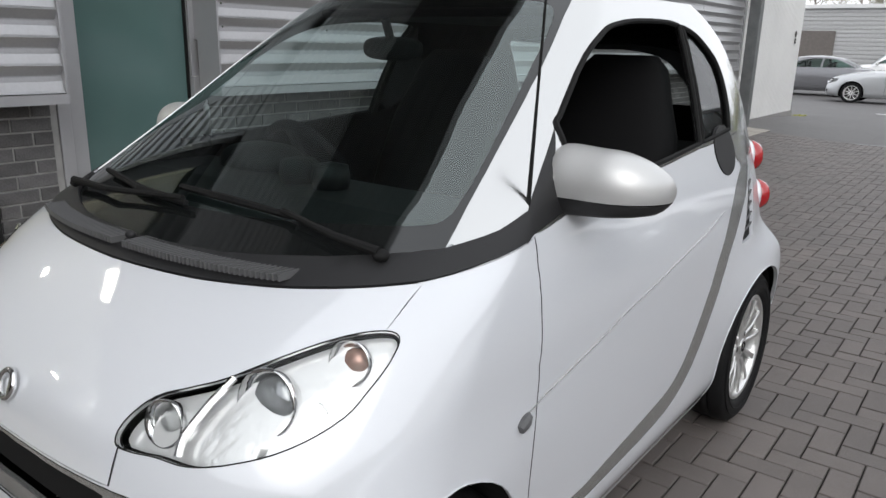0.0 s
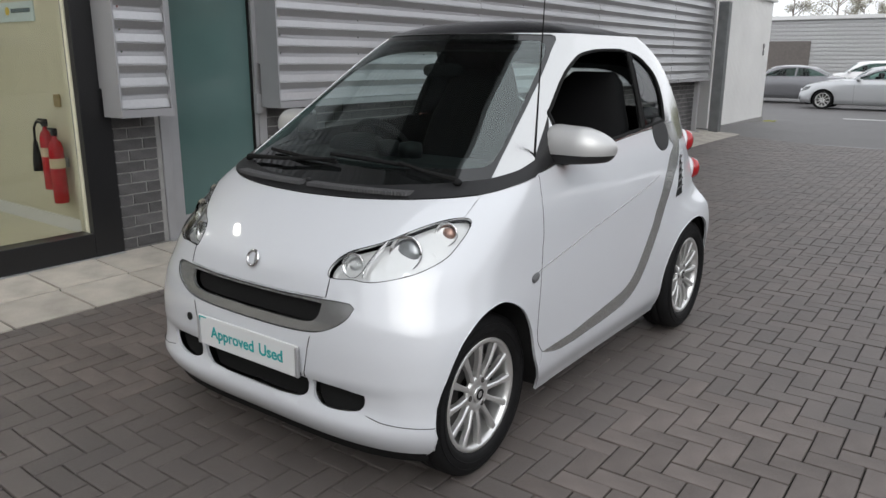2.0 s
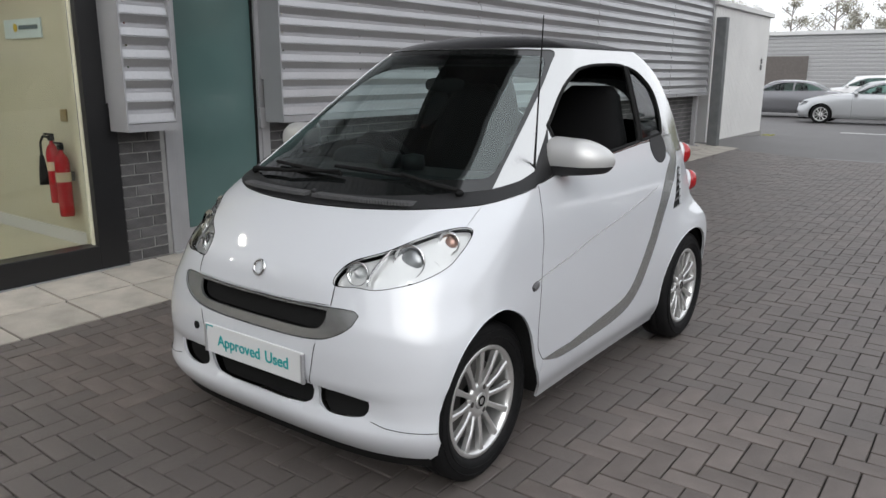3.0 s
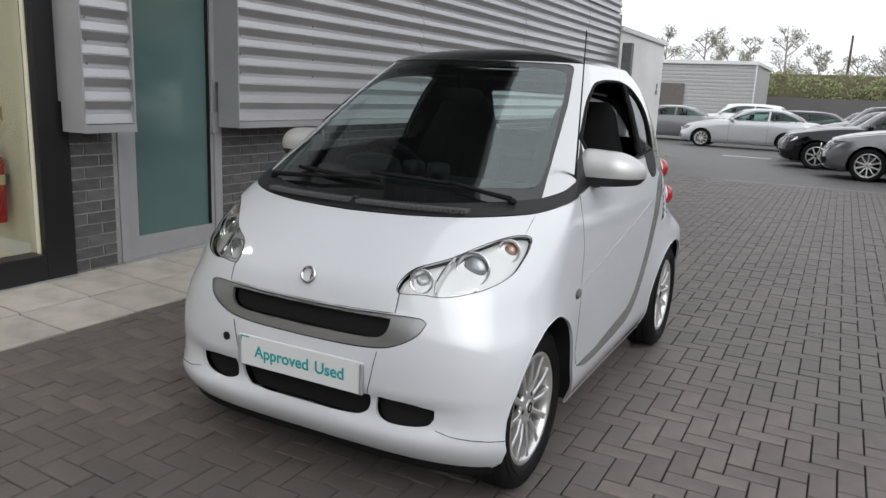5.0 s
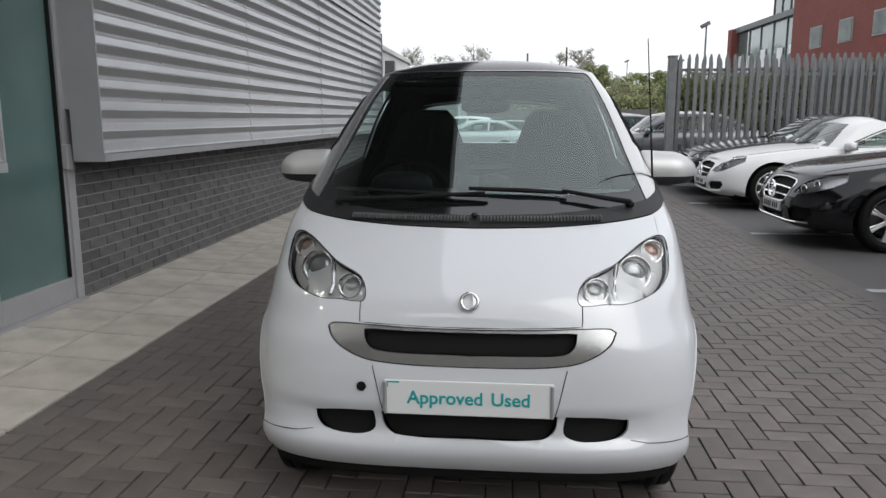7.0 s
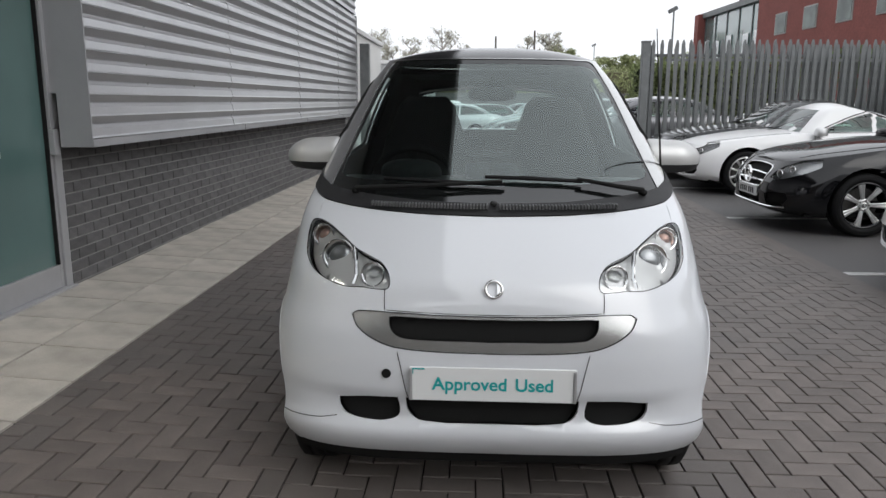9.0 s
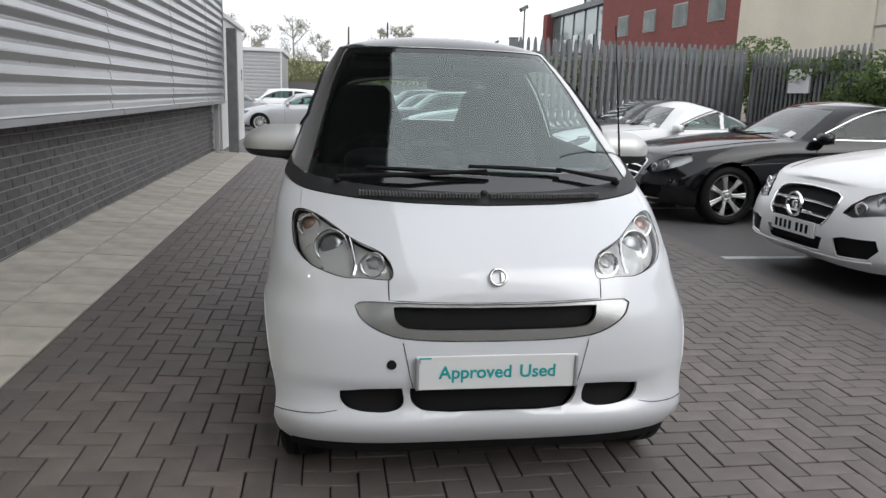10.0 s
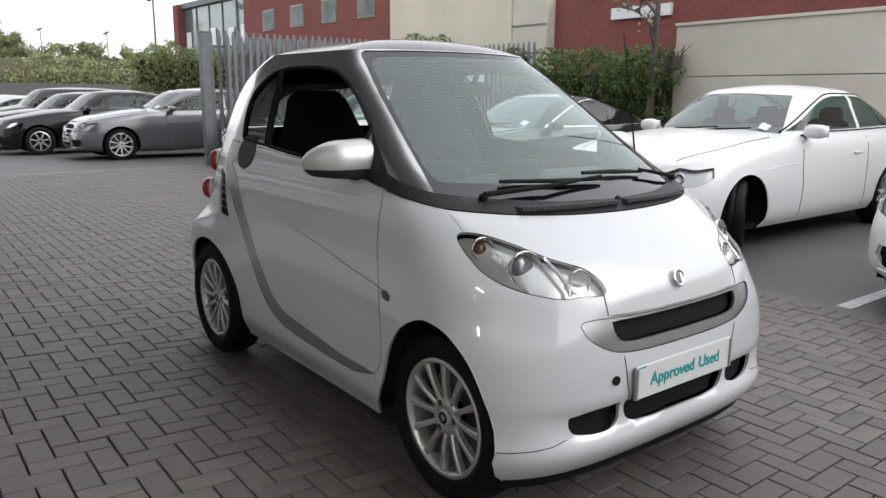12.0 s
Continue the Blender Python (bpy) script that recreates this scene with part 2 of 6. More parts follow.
def add_lathe(bm, profile, n=32, m=None, closed=False):
    """Turn (r, h) round the local z axis."""
    rings = []
    for r, h in profile:
        rings.append([bm.verts.new((r * math.cos(2 * math.pi * i / n), r * math.sin(2 * math.pi * i / n), h)) for i in range(n)])
    pairs = list(zip(rings, rings[1:])) + ([(rings[-1], rings[0])] if closed else [])
    for a, b in pairs:
        for i in range(n):
            bm.faces.new((a[i], a[(i + 1) % n], b[(i + 1) % n], b[i]))
    if not closed:
        for ring, flip in ((rings[0], True), (rings[-1], False)):
            if (ring[0].co - ring[n // 2].co).length > 1e-5:
                bm.faces.new(ring[::-1] if flip else ring)
    vs = [v for ring in rings for v in ring]
    bmesh.ops.remove_doubles(bm, verts=vs, dist=1e-5)
    if m is not None:
        bmesh.ops.transform(bm, matrix=m, verts=[v for v in vs if v.is_valid])


def lathe(profile, n=32, m=None, closed=False):
    bm = bmesh.new()
    add_lathe(bm, profile, n, m, closed)
    return bm


def add_tube(bm, path, radius, n=8, cap=True):
    """A round bar along a path; radius may be a list."""
    pts = [Vector(p) for p in path]
    rad = radius if isinstance(radius, (list, tuple)) else [radius] * len(pts)
    rings, up = [], None
    for i, p in enumerate(pts):
        d = (pts[min(i + 1, len(pts) - 1)] - pts[max(i - 1, 0)]).normalized()
        if up is None:
            up = d.cross(Vector((0, 0, 1)) if abs(d.z) < 0.9 else Vector((1, 0, 0))).normalized()
        up = (up - d * up.dot(d)).normalized()
        side = d.cross(up)
        rings.append([bm.verts.new(p + rad[i] * (math.cos(2 * math.pi * k / n) * up + math.sin(2 * math.pi * k / n) * side)) for k in range(n)])
    for a, b in zip(rings, rings[1:]):
        for k in range(n):
            bm.faces.new((a[k], a[(k + 1) % n], b[(k + 1) % n], b[k]))
    if cap:
        bm.faces.new(rings[0][::-1])
        bm.faces.new(rings[-1])


def tube(path, radius, n=8):
    bm = bmesh.new()
    add_tube(bm, path, radius, n)
    return bm


def ellipsoid(c, r, power=2.0, nu=20, nv=12, m=None):
    """A superellipsoid."""
    bm = bmesh.new()
    ret = bmesh.ops.create_uvsphere(bm, u_segments=nu, v_segments=nv, radius=1.0)
    for v in bm.verts:
        q = [math.copysign(abs(t) ** (2.0 / power), t) for t in v.co]
        k = sum(abs(t) ** power for t in q) ** (-1.0 / power) if any(q) else 1
        v.co = Vector((c[0] + r[0] * q[0] * k, c[1] + r[1] * q[1] * k, c[2] + r[2] * q[2] * k))
    if m is not None:
        bmesh.ops.transform(bm, matrix=m, verts=bm.verts[:])
    return bm


def raw(name, verts, faces, material, parent=None, smooth=False):
    me = bpy.data.meshes.new(name)
    me.from_pydata([tuple(v) for v in verts], [], faces)
    me.update()
    if smooth:
        me.polygons.foreach_set("use_smooth", [True] * len(me.polygons))
    me.materials.append(material)
    ob = new(name, me)
    ob.parent = parent
    return ob


# ---- ground ----
def rise(x):
    """The paving falls away from the building."""
    return 0.052 * max(0.0, -1.9 - x)


WALL_X, CLAD_X, END_Y = -4.15, -3.90, 13.2
EDGE_X, SLAB_X = 1.38, -3.293


def drop(y):
    """The yard beyond the gate lies a little lower."""
    return -0.27 * min(1.0, max(0.0, (y - 15.0) / 15.0))


def build_ground():
    xs = [-400, -60, -20, -9, -4.4, -3.4, -2.6, -1.9, -1, 1.38, 3, 8, 20, 60, 400]
    ys = [-300, -40, -10, -4, 0, 4, 8, 13, 15, 20, 25, 30, 40, 90, 500]
    vs, fs = [], []
    for y in ys:
        for x in xs:
            z = -0.014 + (min(rise(x), 0.13) if -10 < y < 20 else 0) + drop(y)
            vs.append((x, y, z))
    n = len(xs)
    for j in range(len(ys) - 1):
        for i in range(n - 1):
            fs.append((j * n + i, j * n + i + 1, (j + 1) * n + i + 1, (j + 1) * n + i))
    tagged(raw("ground", vs, fs, M_TARMAC), "worn grey tarmac of the car park", "ground", kind="structure")
    # bedding of the block paving
    bx = [SLAB_X, -2.6, -1.9, 0, EDGE_X]
    vs = [(x, y, rise(x) - 0.011) for y in (-5.0, 13.0) for x in bx]
    n = len(bx)
    bed = raw("pavement", vs, [(i, i + 1, n + i + 1, n + i) for i in range(n - 1)], M_JOINT)
    return tagged(bed, "brown-grey block paving laid in herringbone", "paving", kind="structure")


pavement = build_ground()


# ---- showroom building ----
def cladding(name, y0, y1, z0, z1, parent=None, label=""):
    """Horizontal trapezoidal sheeting, face at CLAD_X, built rib by rib as one folded sheet with thickness."""
    pitch, depth = 0.135, 0.034
    prof = []
    z = z0
    while z < z1:
        for dz, dx in ((0.0, 0.0), (0.012, -.008), (0.058, -.016), (0.080, -depth), (0.088, -depth)):
            if z + dz <= z1:
                prof.append((CLAD_X + dx, z + dz))
        z += pitch
    outline = prof + [(CLAD_X - depth - 0.012, prof[-1][1]), (CLAD_X - depth - 0.012, prof[0][1])]
    return prism(outline, "y", y0, y1)


def build_showroom():
    top = 5.3
    z_b = 1.03
    # brick plinth backing and upper wall behind the sheeting
    structure("wall_plinth", box(WALL_X - 0.25, WALL_X - 0.008, 2.935, END_Y - 0.1, 0.0, 1.35), M_MORTAR, "dark grey brick plinth with raked mortar joints", "wall")
    structure("wall_pier", box(WALL_X - 0.25, WALL_X - 0.008, 1.62, 1.975, 0.0, 1.2), M_MORTAR, "dark grey brick pier beside the glazed door", "wall")
    structure("wall_upper", box(WALL_X - 0.25, CLAD_X - 0.06, 2.855, END_Y, 1.36, top), M_FLASH, "grey wall behind the metal cladding", "wall")
    structure("wall_upper_pier", box(WALL_X - 0.25, CLAD_X - 0.06, 1.555, 1.915, 1.21, top), M_FLASH, "grey wall over the brick pier", "wall")
    structure("wall_over_door", box(WALL_X - 0.25, WALL_X + 0.01, 1.916, 2.854, 2.32, top), M_FLASH, "grey panel over the door", "wall")
    structure("wall_over_window", box(WALL_X - 0.25, WALL_X + 0.01, -9.2, 1.554, 2.9, top), M_FLASH, "grey panel over the shop window", "wall")
    structure("wall_north", box(-9.0, WALL_X - 0.26, END_Y - 0.25, END_Y, 0.0, top), M_FLASH, "grey end wall of the showroom", "wall")
    structure("wall_south", box(-9.0, WALL_X - 0.02, -9.5, -9.21, 0.0, top), M_FLASH, "grey side wall of the showroom", "wall")
    structure("wall_back", box(-9.25, -9.01, -9.5, END_Y, 0.0, top), M_FLASH, "grey back wall of the showroom", "wall")
    structure("roof", box(-9.3, CLAD_X - 0.05, -9.5, END_Y + 0.05, top + 0.002, top + 0.2), M_FLASH, "flat grey roof of the showroom", "roof")
    for nm, y0, y1 in (("cladding_panel", 1.567, 1.912), ("cladding_wall", 2.862, END_Y - 0.06)):
        c = structure(nm, cladding(nm, y0, y1, z_b + 0.055, 2.93), M_CLAD, "horizontally ribbed grey metal cladding", "cladding")
        f = bmesh.new()
        add_box(f, CLAD_X - 0.20, CLAD_X + 0.012, y0 - 0.012, y1 + 0.012, z_b, z_b + 0.05)
        add_box(f, CLAD_X - 0.20, CLAD_X + 0.006, y0 - 0.014, y0 - 0.001, z_b + 0.0, 2.93)
        add_box(f, CLAD_X - 0.20, CLAD_X + 0.006, y1 + 0.001, y1 + 0.014, z_b + 0.0, 2.93)
        part("flashing", f, M_FLASH, c, "plain grey folded edge trim")
        for y in (5.6, 8.4, 11.2):
            if y0 < y < y1:
                lap = cladding(nm, y, y + 1.0, z_b + 0.057, 2.925)
                for v in lap.verts:
                    v.co.x += .004
                    v.co.y = y + (v.co.y - y) * .05
                part("lap_joint", lap, M_CLAD, c, "overlap of two cladding sheets")
                part("flashing_joint", box(CLAD_X - .05, CLAD_X + .016, y + .3, y + .38, z_b - .004, z_b + .054), M_FLASH, c)
        s = bmesh.new()
        random.seed(5)
        for k in range(2, 18):
            for y in [y0 + 0.04] + [y0 + 0.9 * i for i in range(1, int((y1 - y0) / 0.9) + 1)]:
                zz = z_b + 0.055 + 0.135 * k + 0.078
                add_box(s, CLAD_X - 0.036, CLAD_X - 0.026, y, y + 0.012, zz, zz + 0.012)
        tagged(part("screw_heads", s, M_CHROME, c, "small steel fixing screws"), kind="stuff")
    structure("cladding_upper", cladding("cladding_upper", -9.2, END_Y - 0.06, 2.95, 4.76), M_CLAD, "horizontally ribbed grey metal cladding of the upper wall", "cladding")
    # door
    d = tagged(new("door_1"), "frosted green glass door in a grey aluminium frame, closed", "door", kind="structure")
    g0 = rise(WALL_X) - 0.01
    fr = bmesh.new()
    add_box(fr, WALL_X - 0.10, WALL_X + 0.0, 1.98, 2.05, g0, 2.3, 0.004)
    add_box(fr, WALL_X - 0.10, WALL_X + 0.0, 2.855, 2.93, g0, 2.3, 0.004)
    add_box(fr, WALL_X - 0.10, WALL_X + 0.0, 2.051, 2.854, 2.22, 2.3, 0.004)
    part("door_frame", fr, M_FRAME, d, "grey aluminium frame")
    lf = bmesh.new()
    add_box(lf, WALL_X - 0.07, WALL_X - 0.015, 2.055, 2.135, g0 + 0.02, 2.215, 0.003)
    add_box(lf, WALL_X - 0.07, WALL_X - 0.015, 2.82, 2.853, g0 + 0.02, 2.215, 0.003)
    add_box(lf, WALL_X - 0.07, WALL_X - 0.015, 2.136, 2.819, g0 + 0.02, g0 + 0.17, 0.003)
    add_box(lf, WALL_X - 0.07, WALL_X - 0.015, 2.136, 2.819, 2.11, 2.215, 0.003)
    part("door_leaf", lf, M_FRAME, d)
    part("pane", box(WALL_X - 0.05, WALL_X - 0.035, 2.136, 2.819, g0 + 0.171, 2.109), M_FROST, d, "frosted sea-green glass")
    part("seal", box(WALL_X - 0.034, WALL_X - 0.010, 2.808, 2.818, g0 + 0.175, 2.105), M_GAP, d, "black rubber seal")
    hd = bmesh.new()
    add_box(hd, WALL_X - 0.014, WALL_X + 0.03, 2.817, 2.873, 0.98, 1.14, 0.006)
    add_box(hd, WALL_X - 0.014, WALL_X + 0.008, 2.823, 2.87, 1.141, 2.2, 0.003)
    part("door_handle", hd, M_FRAME, d, "grey metal lever box")
    part("threshold", box(WALL_X - 0.1, WALL_X + 0.03, 1.98, 2.93, g0 - 0.01, g0 + 0.019), M_FRAME, d)
    # shop window
    w = tagged(new("window_1"), "tall shop window in a black frame", "window", kind="structure")
    wf = bmesh.new()
    add_box(wf, WALL_X - 0.12, WALL_X + 0.02, 1.415, 1.615, g0, 2.895, 0.004)
    add_box(wf, WALL_X - 0.12, WALL_X + 0.02, -9.2, 1.414, g0, g0 + 0.17, 0.004)
    add_box(wf, WALL_X - 0.12, WALL_X + 0.02, -9.2, 1.414, 2.75, 2.895, 0.004)
    add_box(wf, WALL_X - 0.12, WALL_X + 0.02, -1.3, -1.2, g0 + 0.171, 2.749, 0.004)
    part("window_frame", wf, M_BLACKFRAME, w)
    part("reveal", box(WALL_X - 0.12, WALL_X - 0.03, 1.404, 1.413, g0 + 0.171, 2.749), M_CREAM, w, "cream inner edge of the frame")
    part("window_sill", box(WALL_X - 0.02, WALL_X + 0.05, -9.2, 1.605, g0 - 0.005, g0 + 0.012), M_FRAME, w, "grey metal sill strip")
    gp = part("pane", box(WALL_X - 0.07, WALL_X - 0.06, -9.2, 1.403, g0 + 0.17, 2.75), M_LENS, w, "clear glass")
    gp.visible_shadow = False
    # room behind the window
    structure("floor", box(-9.0, WALL_X - 0.13, -9.2, 1.695, 0.0, 0.125), M_LINO, "pale shiny showroom floor", "floor")
    structure("wall_room", box(-9.0, WALL_X - 0.13, 1.705, 1.805, 0.0, 3.0), M_CREAM, "cream painted inner wall", "wall")
    structure("baseboard", box(-9.0, WALL_X - 0.14, 1.69, 1.704, 0.126, 0.225), M_PLATE, "white skirting board", "skirting")
    structure("ceiling", box(-9.0, WALL_X - 0.13, -9.2, 1.695, 3.0, 3.1), M_PLATE, "white showroom ceiling", "ceiling")
    lp = thing("ceiling_light", "square white showroom ceiling light, lit", "ceiling light", "showroom ceiling lights")
    part("diffuser", box(-4.80, -4.40, -.17, .23, 2.955, 2.998, .01), glow("lit_diffuser", (1.0, 0.97, 0.86), 18.0), lp)
    glow("lit_downlight", (1.0, 0.97, 0.86), 75.0)
    for x, y in ((-6.6, .03), (-4.6, -2.2), (-6.6, -2.2), (-4.6, -4.4), (-6.6, -4.4)):
        dl = thing("ceiling_light", "small round showroom downlight, lit", "ceiling light", "showroom ceiling lights", (x, y, 0))
        part("diffuser", lathe([(0, 2.985), (.09, 2.985), (.09, 2.998), (0, 2.998)], 20), bpy.data.materials["lit_downlight"], dl)
    # canopy over the forecourt: ribbed soffit, fascia
    out, z = [], 4.8
    x = WALL_X + 0.27
    while x < -2.35:
        out += [(x, z), (x + 0.09, z), (x + 0.11, z - 0.035), (x + 0.19, z - 0.035)]
        x += 0.21
    out += [(-2.04, z - 0.035), (-2.02, z - 0.02), (-2.02, z + 0.42), (WALL_X + 0.27, z + 0.42)]
    structure("canopy", prism(out, "y", -11.0, 14.0), M_SOFFIT, "dark grey metal canopy over the paved forecourt", "canopy")
    # corner post and rainwater pipe at the wall's end
    p = thing("corner_post", "dark grey steel post at the end of the wall", "post")
    part("post", box(-3.86, -3.68, END_Y + 0.02, END_Y + 0.2, -0.014, 2.42, 0.006), M_FENCE, p)
    rp = thing("drainpipe", "grey square drainpipe below the cladding", "drainpipe")
    part("pipe", box(-4.06, -3.98, END_Y - 0.35, END_Y - 0.27, 0.08, 1.029, 0.008), M_FLASH, rp)
    part("shoe", box(-4.07, -3.90, END_Y - 0.36, END_Y - 0.26, 0.03, 0.12, 0.01), M_FLASH, rp)


build_showroom()


def build_extinguisher(at, r, h, horn):
    e = thing("fire_extinguisher", "red fire extinguisher on a wall bracket" + (" with a black horn" if horn else " with a pale label"), "extinguisher", "fire extinguishers on the wall", at)
    part("cylinder", lathe([(0.0, 0), (r * .9, 0.0), (r, .015), (r, h - .07), (r * .8, h - .03), (r * .35, h), (r * .3, h + .02), (0, h + .02)], 20), M_EXTRED, e, smooth=True)
    part("label", lathe([(r + .001, h * .55), (r + .001, h * .70)], 20), mat("cream_label", (0.6, 0.52, 0.36), 0.5), e)
    hd = bmesh.new()
    add_box(hd, -.018, .018, -.018, .018, h + .021, h + .06, .004)
    add_box(hd, -.09, .03, -.01, .01, h + .061, h + .075, .003)
    part("handle", hd, M_GAP, e)
    if horn:
        part("hose", tube([(-.02, 0, h + .04), (-.12, 0, h + .05), (-.17, 0, h), (-.175, 0, h - .1)], .009), M_GAP, e)
        part("horn", lathe([(0, 0), (.036, 0), (.033, .08), (.015, .22), (0, .22)], 14, pose(-.175, 0, h - .32)), M_GAP, e)
    part("bracket", box(-.03, .03, r - .01, r + .02, h * .55, h * .7), M_FENCE, e)
    return e


build_extinguisher((-5.05, 1.615, 0.45), .046, .44, True)
build_extinguisher((-4.925, 1.615, 0.36), .052, .47, False)
sw = thing("wall_switch", "small beige switch plate on the cream wall", "switch")
part("plate", box(-5.03, -4.94, 1.691, 1.703, 1.05, 1.14, .003), mat("brass_plate", (.42, .33, .18), .4, .3), sw)
sg = thing("wall_sign", "small pale blue and white notice on the cream wall", "sign")
part("board", box(-5.75, -5.17, 1.692, 1.703, 1.655, 1.795), mat("pale_blue_board", (.62, .74, .76), .4), sg)
part("bar", box(-5.50, -5.21, 1.687, 1.691, 1.718, 1.748), mat("grey_print", (.10, .15, .18), .5), sg)
part("disc", lathe([(0, 0), (.03, 0), (.03, .004), (0, .004)], 20, pose(-5.56, 1.691, 1.733, 90)), mat("yellow_print", (.75, .55, .08), .5), sg)


# ---- flagstones by the wall ----
def build_flags():
    y_start, n = -4.615, 42
    bed = box(WALL_X - 0.02, SLAB_X - 0.002, -5.0, END_Y + 0.1, -0.1, -0.02)
    for v in bed.verts:
        if v.co.z > -0.05:
            v.co.z = rise(v.co.x) - 0.011
    strip = structure("footpath", bed, M_JOINT, "strip of buff concrete paving flags beside the wall", "footpath")
    slope = math.degrees(math.atan(0.052))
    for row in range(2):
        x0, wid, me = (WALL_X, .452, None) if row == 0 else (WALL_X + .452, SLAB_X - WALL_X - .452, None)
        xc = x0 + wid / 2
        for k in range(n):
            yc = y_start + 0.4275 * k + 0.2137 + (0.0 if row else 0.012)
            if me is None:
                bm = box(-wid / 2 + .0065, wid / 2 - .0065, -.2070, .2070, -.05, 0, .002)
                me = bpy.data.meshes.new("flag")
                bm.to_mesh(me)
                bm.free()
                me.materials.append(M_SLAB)
            ob = new("flag", me)
            ob.parent = strip
            ob.matrix_basis = pose(xc, yc, rise(xc) + random.uniform(-.0015, .0015), random.uniform(-.2, .2), slope + random.uniform(-.2, .2), 0)


build_flags()


# ---- yard: lines, fence, sheds ----
def ground_line(name, pts, label):
    bm = bmesh.new()
    for x0, x1, y0, y1 in pts:
        add_box(bm, x0, x1, y0, y1, -0.016 + drop(y0), -0.009 + drop(y0))
    structure(name, bm, M_LINE, label, "road marking")


for k, yy in enumerate((1.24, 4.2, 7.1, 10.2)):
    ground_line("bay_line", [(1.46, 6.2, yy - .05, yy + .05)], "worn white parking bay line on tarmac")
ground_line("road_marking", [(-2.9, -1.6, 21.6, 21.8)], "short white painted line on tarmac")
structure("gate_track", box(-3.6, 6.9, 13.02, 13.10, -.06, -.004), M_FENCE, "steel track of the sliding gate set in the ground", "gate track")
structure("kerb", box(EDGE_X - .070, EDGE_X + .08, -5, 13.0, -.08, -.0095, .003), M_BLOCKREST, "edging course between the paving and the tarmac", "kerb")


def build_fence(name, a, b, label, lift=0.0, posts=True, height=2.38):
    a, b = Vector(a), Vector(b)
    length = (b - a).length
    f = thing(name, label, "fence", "", (a.x, a.y, 0), math.degrees(math.atan2(b.y - a.y, b.x - a.x)))
    shape = [(-.034, lift + .06), (.034, lift + .06), (.034, height - .09), (.013, height), (-.013, height), (-.034, height - .09)]
    bm = bmesh.new()
    add_prism(bm, shape, "y", -.012, .012)
    me = bpy.data.meshes.new("pale")
    bm.to_mesh(me)
    bm.free()
    me.materials.append(M_FENCE)
    n = int(length / .145)
    for i in range(n + 1):
        ob = new("pale", me)
        ob.parent = f
        ob.location = (.05 + i * .145, 0, random.uniform(-.01, .01))
        ob.rotation_euler = (0, random.uniform(-.008, .008), random.uniform(-.05, .05))
    for z in (.35 + lift, height - .32):
        part("rail", box(0, length, .013, .063, z, z + .05), M_FENCE, f)
    if posts:
        for x in [0.0] + [2.7 * k for k in range(1, int(length / 2.7) + 1)]:
            part("post", box(x - .05, x + .05, .064, .12, -.014, height - .1), M_FENCE, f)
    return f


build_fence("palisade_fence", (1.85, 13.45), (6.9, 13.45), "grey galvanised steel palisade fence", height=2.52)
build_fence("palisade_fence", (6.98, 13.4), (6.98, 9.9), "grey palisade fence with a white notice, beside a hedge")
build_fence("sliding_gate", (2.1, 13.22), (6.6, 13.22), "grey palisade sliding gate, standing open", .05, False, 2.42)
gp = thing("gate_post", "heavy grey square steel gate post", "post")
part("post", box(1.66, 1.82, 13.32, 13.48, -.014, 2.46, .01), M_FENCE, gp)
part("cap", box(1.65, 1.83, 13.31, 13.49, 2.461, 2.49, .004), M_FENCE, gp)
nt = thing("notice", "white notice board fixed to the fence", "sign")
part("board", box(6.92, 6.955, 11.3, 11.95, 1.55, 2.0, .004), M_PLATE, nt)


def build_shed():
    s = thing("shed", "pale grey profiled steel shed on a low brick base", "shed")
    pts, y = [], 13.75
    while y < 17.85:
        pts += [(-4.05, y), (-4.05, y + .05), (-4.065, y + .06), (-4.065, y + .09)]
        y += .10
    outline = pts + [(-6.5, y), (-6.5, 13.75)]
    part("wall", prism(outline, "z", 0.101, 2.68), M_SHED, s)
    part("base", box(-6.5, -4.04, 13.74, 17.9, -.08, .10), M_MORTAR, s, "stained concrete base")
    part("roof", box(-6.6, -3.99, 13.68, 17.95, 2.681, 2.78, .01), M_SHED, s)
    part("sign", lathe([(.04, 0), (.06, 0), (.06, .008), (.04, .008)], 20, pose(-4.04, 17.3, 1.70, 0, 90), True), M_GAP, s, "small round dark sign")
    part("sign", lathe([(.04, 0), (.06, 0), (.06, .008), (.04, .008)], 20, pose(-4.04, 17.3, 1.56, 0, 90), True), M_GAP, s, "small round dark sign")
    mo = bmesh.new()
    random.seed(3)
    for i in range(260):
        yy, xx = random.uniform(13.8, 18.2), -4.01 + abs(random.gauss(0, .12))
        bmesh.ops.create_icosphere(mo, subdivisions=1, radius=random.uniform(.012, .04), matrix=Matrix.LocRotScale((xx, yy, -.01), None, (1, 1, .5)))
    structure("moss", mo, mat("yellow_green_moss", (.28, .28, .05), .9, island=.4), "yellow-green moss along the shed's foot", "moss", kind="stuff")


build_shed()


